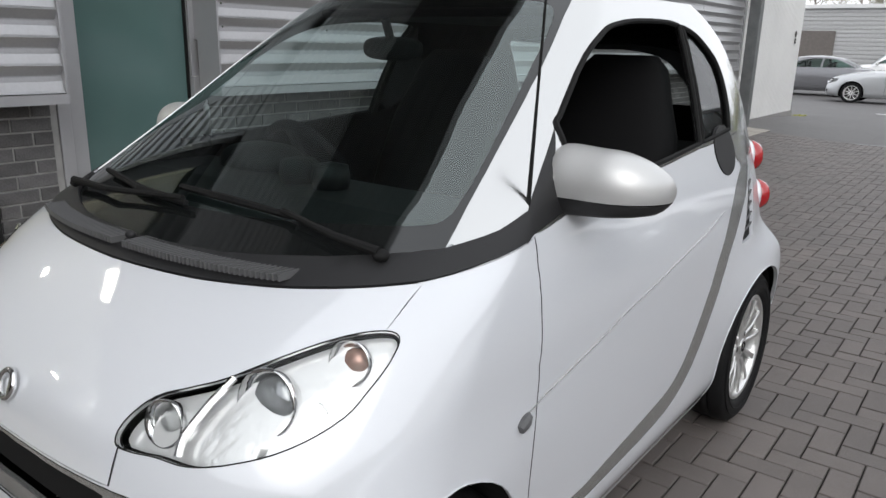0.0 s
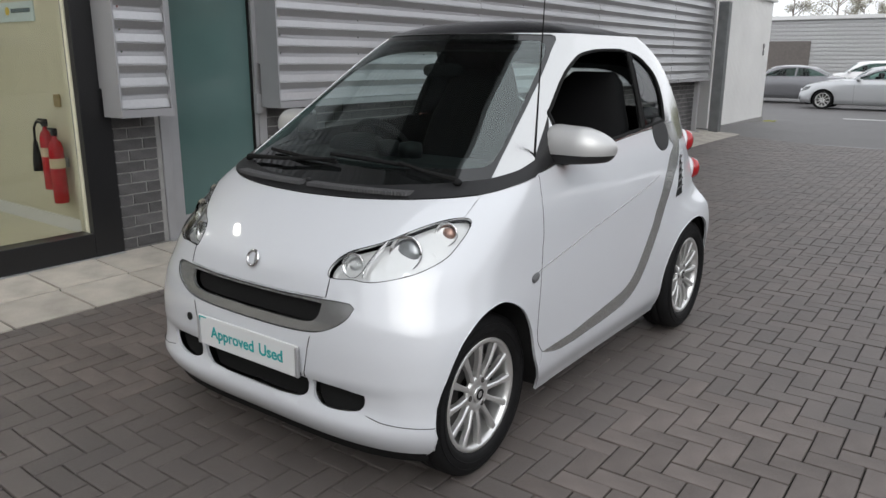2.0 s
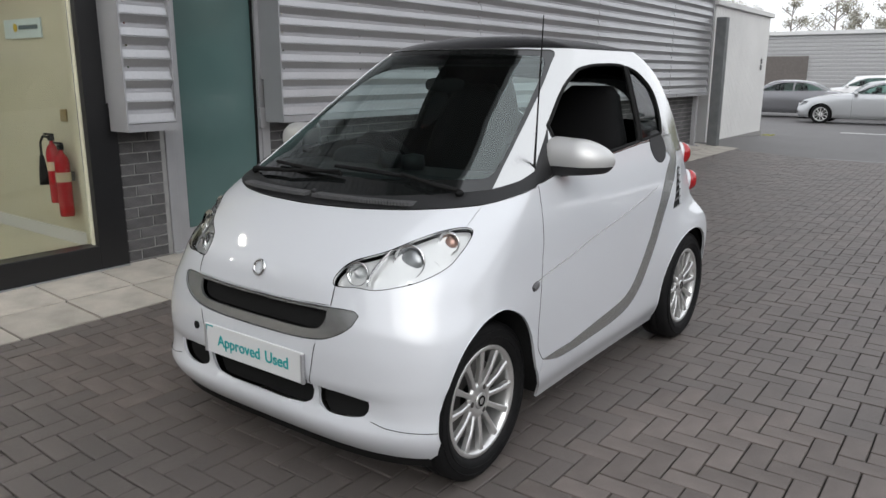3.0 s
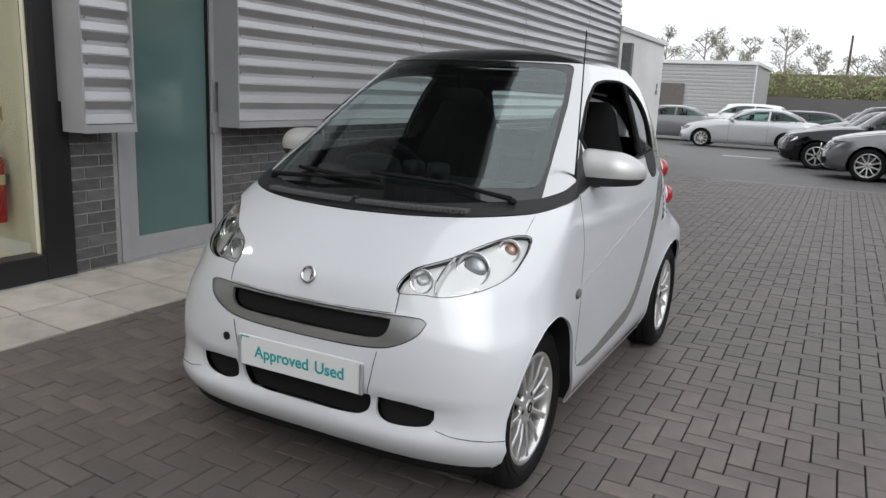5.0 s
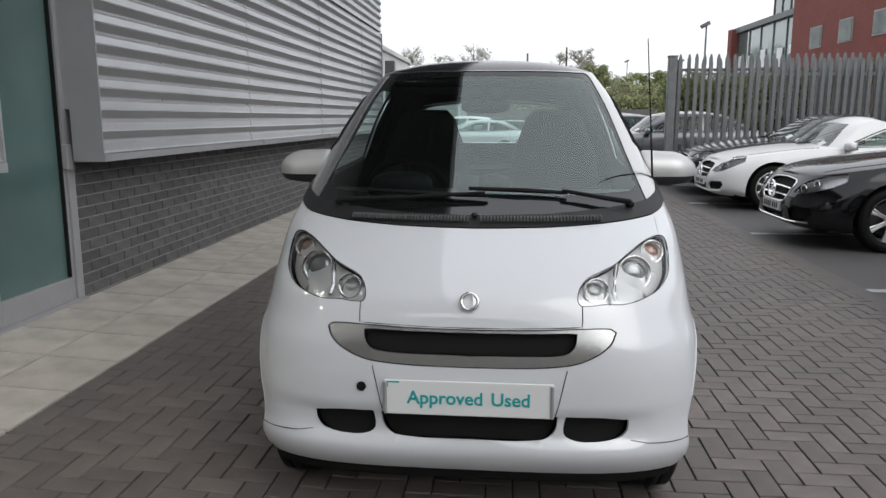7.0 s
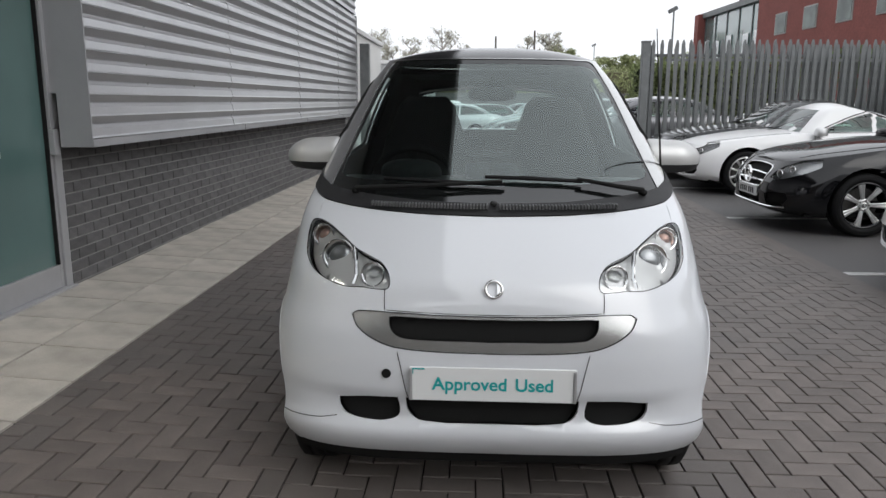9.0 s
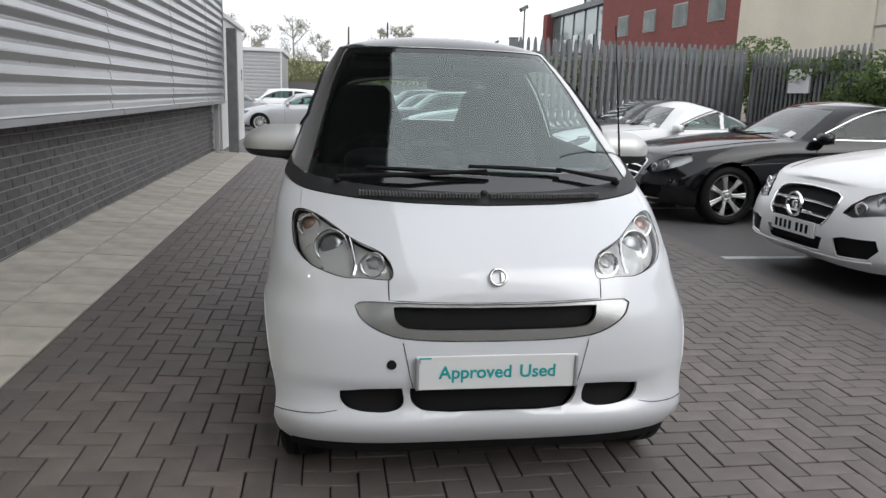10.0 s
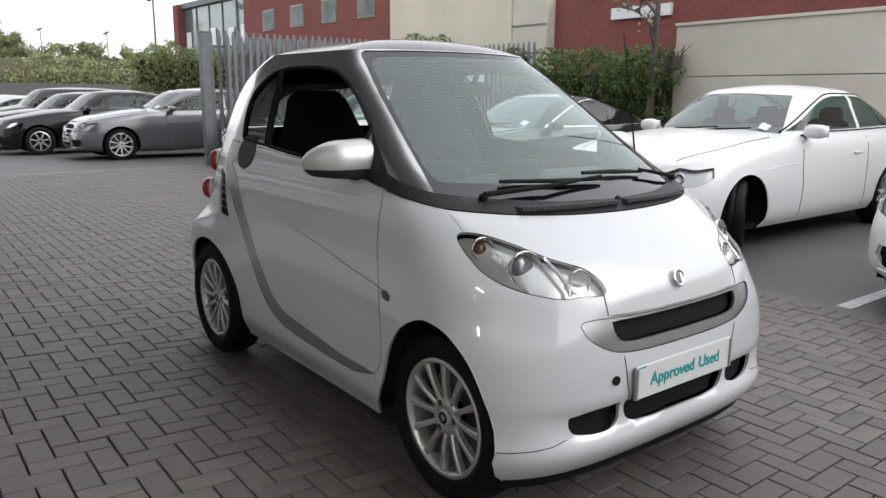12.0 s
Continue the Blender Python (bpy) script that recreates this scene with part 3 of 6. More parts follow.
def build_garage():
    g = thing("garage_block", "low grey ribbed metal building with a brown roller door", "building")
    x0, x1, y0, y1, h = -15.5, -4.9, 47.0, 56.0, 3.75
    prof, z = [], -0.3
    while z < h - .1:
        prof += [(y0, z), (y0, z + .12), (y0 + .04, z + .14), (y0 + .04, z + .2)]
        z += .22
    prof += [(y1, h - .1), (y1, -.3)]
    part("wall", prism(prof, "x", x0, x1), mat("grey_ribbed_wall", (.42, .42, .42), .5, .2, vary=.05), g)
    part("roof", box(x0 - .1, x1 + .15, y0 - .15, y1, h - .12, h + .1, .02), M_SHED, g)
    dm = mat("brown_roller_door", (.13, .115, .105), .6, vary=.1)
    dr = part("door", box(-11.7, -8.9, y0 - .06, y0 - .02, 0, 2.45), dm, g, "brown sectional roller door")
    for k in range(5):
        part("slat", box(-11.7, -8.9, y0 - .075, y0 - .061, k * .49 + .01, k * .49 + .47), dm, dr)
    part("corner_trim", box(x1 - .02, x1 + .06, y0 - .08, y0 + .1, 0, h - .13), M_SHED, g)


build_garage()


# ---- shells: car bodies as one smooth surface cut into panels ----
from mathutils.geometry import delaunay_2d_cdt


def tab(z, rows):
    """Smooth monotone interpolation in a table of (z, value)."""
    n = len(rows)
    if z <= rows[0][0]:
        return rows[0][1]
    if z >= rows[-1][0]:
        return rows[-1][1]
    i = 0
    while not rows[i][0] <= z <= rows[i + 1][0]:
        i += 1
    h = rows[i + 1][0] - rows[i][0]
    t = (z - rows[i][0]) / h
    y0, y1 = rows[i][1], rows[i + 1][1]
    d = (y1 - y0) / h
    a = (y0 - rows[i - 1][1]) / (rows[i][0] - rows[i - 1][0]) if i else d
    b = (rows[i + 2][1] - y1) / (rows[i + 2][0] - rows[i + 1][0]) if i + 2 < n else d
    m0 = d if not i else (0.0 if a * d <= 0 else 2 * a * d / (a + d))
    m1 = d if i + 2 >= n else (0.0 if b * d <= 0 else 2 * b * d / (b + d))
    return (2 * t**3 - 3 * t * t + 1) * y0 + (t**3 - 2 * t * t + t) * h * m0 + (3 * t * t - 2 * t**3) * y1 + (t**3 - t * t) * h * m1


class Surface:
    """Half a car skin: s runs from the front centre (0) round the left side to the rear centre (1), v from low to high."""
    FA, RA = 0.36, 0.66

    def __init__(self, front, flen, width, rear, rlen, swell=None, lift=None, fpow=.96, rpow=.9, press=None):
        self.t = (front, flen, width, rear, rlen)
        self.swell, self.lift, self.fpow, self.rpow, self.press, self.memo = swell, lift, fpow, rpow, press, {}

    def sect(self, z):
        k = round(z, 5)
        if k not in self.memo:
            self.memo[k] = tuple(tab(z, t) for t in self.t) + (self.fpow if isinstance(self.fpow, float) else tab(z, self.fpow),)
        return self.memo[k]

    def at(self, s, z):
        yf, fl, w, yr, rl, fpw = self.sect(z)
        if s < self.FA:
            ph = s / self.FA * math.pi / 2
            y, g = yf + fl * (1 - math.cos(ph)), math.sin(ph) ** fpw
        elif s < self.RA:
            y, g = yf + fl + (yr - rl - yf - fl) * (s - self.FA) / (self.RA - self.FA), 1.0
        else:
            ph = (1 - s) / (1 - self.RA) * math.pi / 2
            y, g = yr - rl * (1 - math.cos(ph)), max(0.0, math.sin(ph)) ** self.rpow
        if self.swell:
            w += self.swell(y, z)
        if self.press:
            y += self.press(w * g, y, z)
        return Vector((w * g, y, self.lift(y, z) if self.lift else z))

    def find(self, value, z, axis, lo, hi, rising=True):
        for _ in range(34):
            m = (lo + hi) / 2
            if (self.at(m, z)[axis] < value) == rising:
                lo = m
            else:
                hi = m
        return (lo + hi) / 2

    def uv(self, p):
        """('f', x, z), ('s', y, z) or ('r', x, z) to the surface's s, z."""
        k, a, z = p
        if k == "f":
            return (self.find(a, z, 0, 0, self.FA), z) if a > 1e-6 else (0.0, z)
        if k == "s":
            return (self.find(a, z, 1, 0, 1), z) if a > 1e-6 else (0.0, z)
        if k == "r":
            return (self.find(a, z, 0, self.RA, 1.0, False), z) if a > 1e-6 else (1.0, z)
        return (a, z)


def inside_poly(pts, poly):
    x, y = pts[:, 0], pts[:, 1]
    res = np.zeros(len(pts), bool)
    n = len(poly)
    for i in range(n):
        x0, y0 = poly[i]
        x1, y1 = poly[(i + 1) % n]
        if y0 == y1:
            continue
        c = ((y0 > y) != (y1 > y)) & (x < (x1 - x0) * (y - y0) / (y1 - y0) + x0)
        res ^= c
    return res


class Skin:
    """A surface triangulated along the outlines of its panels."""

    def __init__(self, surf, z0, z1, regions, step=.03, zstep=.022, stretch=3.3, smooth_polys=True):
        self.surf = surf
        polys = []
        for name, pts in regions:
            uv = [surf.uv(p) for p in pts]
            q = [(u * stretch, min(max(v, z0), z1)) for u, v in uv]
            dense = []
            for i in range(len(q)):
                a, b = np.array(q[i]), np.array(q[(i + 1) % len(q)])
                k = max(1, int(np.linalg.norm(b - a) / (step * .8))) if not (a[0] == b[0] and a[0] in (0.0, stretch)) else 1
                dense += [tuple(a + (b - a) * j / k) for j in range(k)]
            polys.append((name, dense))
        co, ed = [], []
        for _, q in polys:
            b = len(co)
            co += q
            ed += [(b + i, b + (i + 1) % len(q)) for i in range(len(q)) if not (q[i][0] == q[(i + 1) % len(q)][0] and q[i][0] in (0.0, stretch))]
        nu, nv = int(stretch / step), int((z1 - z0) / zstep)
        border = [(stretch * i / nu, z0) for i in range(nu + 1)] + [(stretch, z0 + (z1 - z0) * j / nv) for j in range(1, nv + 1)]
        border += [(stretch * i / nu, z1) for i in range(nu - 1, -1, -1)] + [(0, z0 + (z1 - z0) * j / nv) for j in range(nv - 1, 0, -1)]
        b = len(co)
        co += border
        ed += [(b + i, b + (i + 1) % len(border)) for i in range(len(border))]
        fixed = np.array(co)
        grid = [(stretch * (i + .5 * (j % 2)) / nu, z0 + (z1 - z0) * j / nv) for i in range(nu) for j in range(1, nv) if 0 < i + .5 * (j % 2)]
        for g in grid:
            if ((fixed - g) ** 2).sum(1).min() > (.45 * min(step, zstep)) ** 2:
                co.append(g)
        out = delaunay_2d_cdt([Vector(c) for c in co], ed, [], 0, 1e-6, False)
        uv = np.array([tuple(v) for v in out[0]])
        self.uv = uv
        self.V = np.array([tuple(surf.at(min(max(u / stretch, 0), 1), v)) for u, v in uv])
        T = np.array([f for f in out[2] if len(f) == 3])
        P = self.V[T]
        N = np.cross(P[:, 1] - P[:, 0], P[:, 2] - P[:, 0])
        area = np.linalg.norm(N, axis=1)
        keep = area > 1e-13
        T, N, P = T[keep], N[keep], P[keep]
        cen = P.mean(1)
        ys = self.V[:, 1]
        ref = np.stack([np.zeros(len(cen)), np.clip(cen[:, 1], ys.min() + .8, ys.max() - .6), np.full(len(cen), (z0 + z1) / 2)], 1)
        flip = ((cen - ref) * N).sum(1) < 0
        T[flip] = T[flip][:, ::-1]
        N[flip] *= -1
        self.T = T
        vn = np.zeros_like(self.V)
        for k in range(3):
            np.add.at(vn, T[:, k], N)
        self.N = vn / np.maximum(np.linalg.norm(vn, axis=1, keepdims=True), 1e-12)
        self.N[np.abs(self.V[:, 0]) < 1e-6, 0] = 0
        cuv = uv[T].mean(1)
        self.cuv, self.cen = cuv, cen
        self.label = np.array(["rest"] * len(T), dtype=object)
        for name, q in reversed(polys):
            self.label[inside_poly(cuv, q)] = name

    def piece(self, name, labels, material, parent, side=0, offset=0.0, gap=.0016, depth=.011, label="", smooth=True, where=None):
        """The panel of those labels; side 1 left, -1 right, 0 both halves in one mesh."""
        pick = np.isin(self.label, labels if isinstance(labels, (list, tuple)) else [labels])
        if where is not None:
            pick &= where(self.cen)
        T = self.T[pick]
        if not len(T):
            return None
        used, inv = np.unique(T, return_inverse=True)
        T = inv.reshape(T.shape)
        N = self.N[used]
        V = self.V[used] + N * offset
        mid = np.abs(V[:, 0]) < 2e-4
        count = {}
        for t in T:
            for a, b in ((t[0], t[1]), (t[1], t[2]), (t[2], t[0])):
                count[(min(a, b), max(a, b))] = count.get((min(a, b), max(a, b)), []) + [(a, b)]
        rim = [e[0] for k, e in count.items() if len(e) == 1 and not (mid[k[0]] and mid[k[1]])]
        faces = [tuple(int(i) for i in t) for t in T]
        verts = V.copy()
        if gap:
            cen = V[T].mean(1)
            acc, num = np.zeros_like(V), np.zeros(len(V))
            for k in range(3):
                np.add.at(acc, T[:, k], cen)
                np.add.at(num, T[:, k], 1)
            edge = np.unique(np.array(rim).ravel()) if rim else np.array([], int)
            d = acc[edge] / num[edge][:, None] - V[edge]
            d[mid[edge], 0] = 0
            verts[edge] += d / np.maximum(np.linalg.norm(d, axis=1, keepdims=True), 1e-9) * gap
        verts = verts.tolist()
        if depth and rim:
            low = {}
            for a, b in rim:
                for i in (a, b):
                    if i not in low:
                        low[i] = len(verts)
                        verts.append((np.array(verts[i]) - N[i] * depth).tolist())
                faces.append((int(b), int(a), low[a], low[b]))
        n = len(verts)
        if side == -1:
            verts = [(-v[0], v[1], v[2]) for v in verts]
            faces = [f[::-1] for f in faces]
        elif side == 0:
            verts = verts + [(-v[0], v[1], v[2]) for v in verts]
            faces = faces + [tuple(i + n for i in f[::-1]) for f in faces]
        bm = bmesh.new()
        vs = [bm.verts.new(v) for v in verts]
        for f in faces:
            try:
                bm.faces.new([vs[i] for i in f])
            except ValueError:
                pass
        if side == 0:
            bmesh.ops.remove_doubles(bm, verts=[v for v in vs if abs(v.co.x) < 1e-4], dist=1e-4)
        ob = part(name, bm, material, parent, label, smooth)
        if depth:
            ob.data.set_sharp_from_angle(angle=radians(50))
        return ob

    def line(self, pts, out=.002, n=10):
        """3D points of a polyline drawn on the skin."""
        q = [self.surf.uv(p) for p in pts]
        res = []
        for i in range(len(q) - 1):
            for k in range(n):
                f = k / n
                res.append((q[i][0] + (q[i + 1][0] - q[i][0]) * f, q[i][1] + (q[i + 1][1] - q[i][1]) * f))
        res.append(q[-1])
        v = [self.surf.at(*r) for r in res]
        c = Vector((0, sum(p.y for p in v) / len(v), v[0].z))
        return [p + (Vector((p.x, (p.y - 1.3) * .6, 0)).normalized()) * out for p in v]


def flip_x(path):
    return [(-p[0], p[1], p[2]) for p in path]


# ---- wheels ----
def tyre_profile(r, rim, w):
    return [(rim, -w * .42), (rim + .02, -w * .49), ((r + rim) / 2, -w * .5), (r - .018, -w * .46), (r - .003, -w * .38), (r, -w * .2), (r, -w * .17), (r - .007, -w * .165), (r - .007, -w * .135),
            (r, -w * .13), (r, w * .13), (r - .007, w * .135), (r - .007, w * .165), (r, w * .17), (r, w * .2), (r - .003, w * .38), (r - .018, w * .46), ((r + rim) / 2, w * .5), (rim + .02, w * .49), (rim, w * .42)]


def build_wheel(parent, x, y, r, w, side, rim=.203, spokes=12, bolts=3, steer=0.0, dark=None, twin=False, fat=1.0, lift=0.0):
    """A wheel on its axle; local z of the wheel points outwards."""
    wheel = new("wheel")
    wheel.parent = parent
    wheel.matrix_basis = pose(x, y, r + lift, 0, 90 * side, 0) if not steer else pose(x, y, r + lift, 0, 0, steer) @ pose(0, 0, 0, 0, 90 * side, 0)
    n = 44
    part("tyre", lathe(tyre_profile(r, rim, w), n, None, True), M_RUBBER, wheel, "black road tyre", True)
    for rr, hh in ((rim + .030, .497), (r - .030, .490)):
        part("sidewall_ring", lathe([(rr - .0022, w * hh), (rr, w * hh + .0022), (rr + .0022, w * hh), (rr, w * hh - .003)], n, None, True), M_RUBBER, wheel, "", True)
    b = bmesh.new()
    add_lathe(b, [(rim + .004, w * .40), (rim - .006, w * .44), (rim - .016, w * .42), (rim - .022, w * .30), (rim - .03, -w * .3), (rim + .002, -w * .42), (rim + .004, -w * .40)], n, None, True)
    part("rim", b, dark or M_ALLOY, wheel, "bright silver alloy", True)
    b = bmesh.new()
    for i in range(spokes):
        a = 2 * math.pi * i / spokes
        tw = (.30 if i % 2 else -.30) if twin else 0
        m = Matrix.Rotation(a, 4, "Z")
        r0, r1 = .045, rim - .012
        w0, w1 = .0105 * fat, .0135 * fat
        h0, h1 = w * .30, w * .40
        vs = []
        for rr, ww, hh in ((r0, w0, h0), ((r0 + r1) / 2, w0 * .85, (h0 + h1) / 2 + .004), (r1, w1, h1)):
            sh = tw * rr * .5
            vs.append([b.verts.new(m @ Vector((rr, sh + sx * ww * k, hh + dz))) for sx, dz, k in ((-1, -.022, 1.0), (1, -.022, 1.0), (1, -.004, 1.0), (.55, 0, 1.0), (-.55, 0, 1.0), (-1, -.004, 1.0))])
        for p, q in zip(vs, vs[1:]):
            for k in range(6):
                b.faces.new((p[k], p[(k + 1) % 6], q[(k + 1) % 6], q[k]))
        b.faces.new(vs[0][::-1])
        b.faces.new(vs[-1])
    bmesh.ops.recalc_face_normals(b, faces=b.faces[:])
    part("spokes", b, M_ALLOY, wheel, "slim silver alloy spokes")
    part("hub", lathe([(0, w * .2), (.066, w * .2), (.070, w * .26), (.058, w * .315), (.034, w * .335), (.033, w * .32), (0, w * .32)], 28), M_ALLOY, wheel, "", True)
    cap = part("hub_cap", lathe([(0, w * .32), (.030, w * .32), (.030, w * .345), (.026, w * .36), (0, w * .365)], 24), M_ALLOY, wheel, "", True)
    part("badge", lathe([(.013, w * .362), (.020, w * .362), (.020, w * .375), (.013, w * .375)], 24, None, True), M_GAP, cap, "plain dark ring")
    for i in range(bolts):
        a = 2 * math.pi * (i + .25) / bolts
        part("bolt", lathe([(0, w * .28), (.011, w * .28), (.011, w * .325), (.008, w * .33), (0, w * .33)], 10, pose(.048 * math.cos(a), .048 * math.sin(a), 0)), M_DISC, wheel)
    part("brake_disc", lathe([(.05, -w * .12), (rim * .72, -w * .12), (rim * .72, -w * .02), (.05, -w * .02)], 28, None, True), M_DISC, wheel)
    part("caliper", box(-.04, .04, rim * .42, rim * .80, -w * .18, w * .02, .008), M_GAP, wheel)
    part("back_plate", lathe([(0, -w * .3), (rim - .035, -w * .3), (rim - .035, -w * .26), (0, -w * .26)], 24), M_GAP, wheel)
    return wheel


# ---- the small white two-seater ----
HF, HR = 0.44, 2.308


def small_car_swell(y, z):
    flare = .024 * math.exp(-((y - .36) / .34) ** 2 - ((z - .57) / (.13 if z > .57 else .30)) ** 2) + .050 * math.exp(-((y - 2.30) / .34) ** 2 - ((z - .55) / .20) ** 2)
    t, h = min(1.0, max(0.0, (y - 2.05) / .5)), min(1.0, max(0.0, (z - .66) / .14))
    flare -= .062 * t * t * (3 - 2 * t) * h * h * (3 - 2 * h)
    return flare - .045 * math.exp(-((z - .17) / .09) ** 2) * (1 - math.exp(-((y - .1) / .45) ** 2))


def ease(a, b, v):
    t = min(1.0, max(0.0, (v - a) / (b - a)))
    return t * t * (3 - 2 * t)


def small_car_press(x, y, z):
    """The recess in the bumper round the fog lamp openings."""
    if y > .4:
        return 0.0
    return .012 * ease(.300, .345, z) * (1 - ease(.385, .430, z)) * ease(.14, .27, x) * (1 - ease(.48, .64, x))


def small_car_roof_edge(y, z):
    return z + .028 * (max(0.0, z - 1.44) / .06) ** 2


SMALL = Surface(
    [(.185, .075), (.20, .05), (.225, .026), (.26, .003), (.29, -.006), (.315, -.002), (.335, .006), (.40, .006), (.44, .0), (.52, .0), (.60, .008), (.69, .028), (.76, .05), (.82, .1), (.88, .168), (.93, .232), (.965, .282), (1.0, .345), (1.03, .405),
     (1.1, .523), (1.2, .677), (1.3, .819), (1.4, .962), (1.46, 1.052), (1.50, 1.145)],
    [(.17, .22), (.25, .235), (.35, .25), (.5, .295), (.6, .35), (.7, .41), (.8, .425), (.88, .395), (.93, .37), (1.0, .35), (1.03, .33), (1.1, .30), (1.2, .295), (1.3, .29), (1.5, .265)],
    [(.17, .722), (.22, .727), (.28, .731), (.35, .729), (.5, .733), (.65, .735), (.8, .734), (.9, .724), (1.0, .702), (1.1, .671), (1.2, .641), (1.3, .605), (1.4, .56), (1.46, .525), (1.50, .485)],
    [(.17, 2.58), (.3, 2.64), (.45, 2.69), (.75, 2.69), (.95, 2.665), (1.05, 2.64), (1.2, 2.585), (1.3, 2.54), (1.39, 2.485), (1.45, 2.42), (1.48, 2.36), (1.5, 2.28)],
    [(.17, .13), (.5, .13), (.62, .16), (.8, .27), (1.0, .31), (1.2, .26), (1.4, .25), (1.5, .28)], small_car_swell, small_car_roof_edge, [(.2, .52), (.6, .51), (.7, .57), (.8, .66), (.93, .78), (1.03, .92), (1.1, .96)], .72, small_car_press)


def F(*p):
    return [("f", a, z) for a, z in p]


def S(*p):
    return [("s", a, z) for a, z in p]


def soft(p, closed=False, n=3, corner=62):
    """A curve through the points; sharp bends stay sharp."""
    m = len(p)
    q = [Vector(a) for a in p]

    def sharp(i):
        if not closed and i in (0, m - 1):
            return True
        a, b = q[i] - q[i - 1], q[(i + 1) % m] - q[i]
        return a.length > 1e-9 and b.length > 1e-9 and math.degrees(a.angle(b)) > corner
    res = []
    for i in range(m if closed else m - 1):
        b, c = q[i], q[(i + 1) % m]
        a = b + (b - c) if sharp(i) else q[i - 1]
        d = c + (c - b) if sharp((i + 1) % m) else q[(i + 2) % m]
        ln = (c - b).length
        t0, t1 = (c - a), (d - b)
        t0, t1 = t0 * (ln / max(t0.length, 1e-9)), t1 * (ln / max(t1.length, 1e-9))
        for k in range(n):
            t = k / n
            h = b * (2 * t**3 - 3 * t * t + 1) + t0 * (t**3 - 2 * t * t + t) + c * (3 * t * t - 2 * t**3) + t1 * (t**3 - t * t)
            res.append((h.x, h.y))
    if not closed:
        res.append(tuple(p[-1]))
    return res


LAMP_TOP = [(.336, .757), (.336, .79), (.362, .822), (.408, .84), (.455, .857), (.512, .888), (.572, .916), (.620, .926), (.648, .918)]
LAMP_LOW = [(.656, .888), (.653, .855), (.643, .818), (.604, .784), (.545, .763), (.479, .751), (.42, .754), (.365, .751)]
LAMP = soft(LAMP_TOP + LAMP_LOW, True, 4, 80)
LAMP_TOP, LAMP_LOW = LAMP[:33], LAMP[33:]
COWL_LOW = F((0, .958), (.25, .962), (.44, .97), (.55, .978), (.617, .985)) + S((.55, .995), (.61, 1.006), (.735, 1.026))
COWL_UP = F((0, .992), (.25, .997), (.45, 1.010), (.57, 1.022), (.613, 1.029)) + S((.675, 1.052), (.762, 1.080))
DOOR_FRONT = soft([(.755, 1.03), (.746, .915), (.732, .75), (.708, .55), (.716, .43), (.765, .368)])
DOOR_BACK = soft([(1.0, .369), (1.26, .396), (1.40, .410), (1.516, .430), (1.60, .472), (1.66, .53), (1.754, .65), (1.888, .84), (2.0, .965), (2.075, 1.015)])
STRIP_OUT = soft([(.80, .356), (.92, .330), (1.24, .334), (1.51, .354), (1.63, .392), (1.712, .452), (1.80, .568), (1.915, .735), (2.03, .865), (2.13, .95), (2.20, 1.04), (2.16, 1.13)])
WIN = soft([(.952, 1.080), (.946, 1.222), (.973, 1.245), (1.16, 1.37), (1.31, 1.432), (1.42, 1.450), (1.54, 1.458), (1.75, 1.460), (1.828, 1.454), (1.784, 1.337), (1.735, 1.119), (1.386, 1.096)], True)
QUARTER = soft([(1.852, 1.452), (1.925, 1.435), (1.99, 1.398), (2.045, 1.34), (2.05, 1.24), (2.02, 1.14), (1.765, 1.12), (1.81, 1.337)], True)
HANDLE = [(1.945 + .092 * math.cos(a * math.pi / 10), 1.082 + .078 * math.sin(a * math.pi / 10)) for a in range(20)]
ARCH_F = soft([(.165, .17), (.146, .325), (.176, .455), (.232, .562), (.31, .626), (.385, .650), (.475, .646), (.587, .587), (.66, .492), (.718, .35), (.80, .21), (.81, .17)])
ARCH_R = soft([(1.99, .17), (1.962, .31), (1.975, .43), (2.03, .53), (2.12, .60), (2.25, .635), (2.38, .620), (2.475, .565), (2.54, .47), (2.572, .37), (2.578, .17)])
GRILLE_OUT = F(*soft([(0, .678), (.16, .680), (.30, .684), (.43, .684), (.452, .672), (.434, .636), (.381, .60), (.309, .576), (.158, .565), (0, .563)]))
GRILLE_IN = F(*soft([(0, .668), (.166, .669), (.331, .672), (.324, .633), (.29, .608), (.158, .601), (0, .599)]))
LOW_OPEN = F(*soft([(0, .408), (.278, .408), (.264, .352), (.217, .331), (0, .328)]))
FOG_OPEN = F(*soft([(.303, .408), (.405, .405), (.498, .394), (.495, .362), (.47, .338), (.38, .328), (.325, .333), (.298, .352)], True))
REAR_GLASS = [("r", 0, 1.17), ("r", .42, 1.17), ("r", .45, 1.20), ("r", .43, 1.40), ("r", .40, 1.43), ("r", 0, 1.44)]
SCREEN_OUT = F(*soft([(0, .992), (.25, .997), (.45, 1.010), (.57, 1.022), (.613, 1.029), (.585, 1.12), (.562, 1.20), (.523, 1.344), (.478, 1.46), (.452, 1.492), (.40, 1.496), (.25, 1.4975), (0, 1.498)]))
SCREEN_IN = F(*soft([(0, 1.045), (.25, 1.049), (.45, 1.058), (.565, 1.064), (.580, 1.083), (.553, 1.19), (.508, 1.335), (.470, 1.445), (.438, 1.476), (.37, 1.484), (0, 1.487)]))
VENT = S((2.15, .955), (2.25, .985), (2.175, .775), (2.04, .765))
SCREEN_FRIT = mat("screen_black_border", (0.008, 0.009, 0.009), 0.06, spec=0.8)


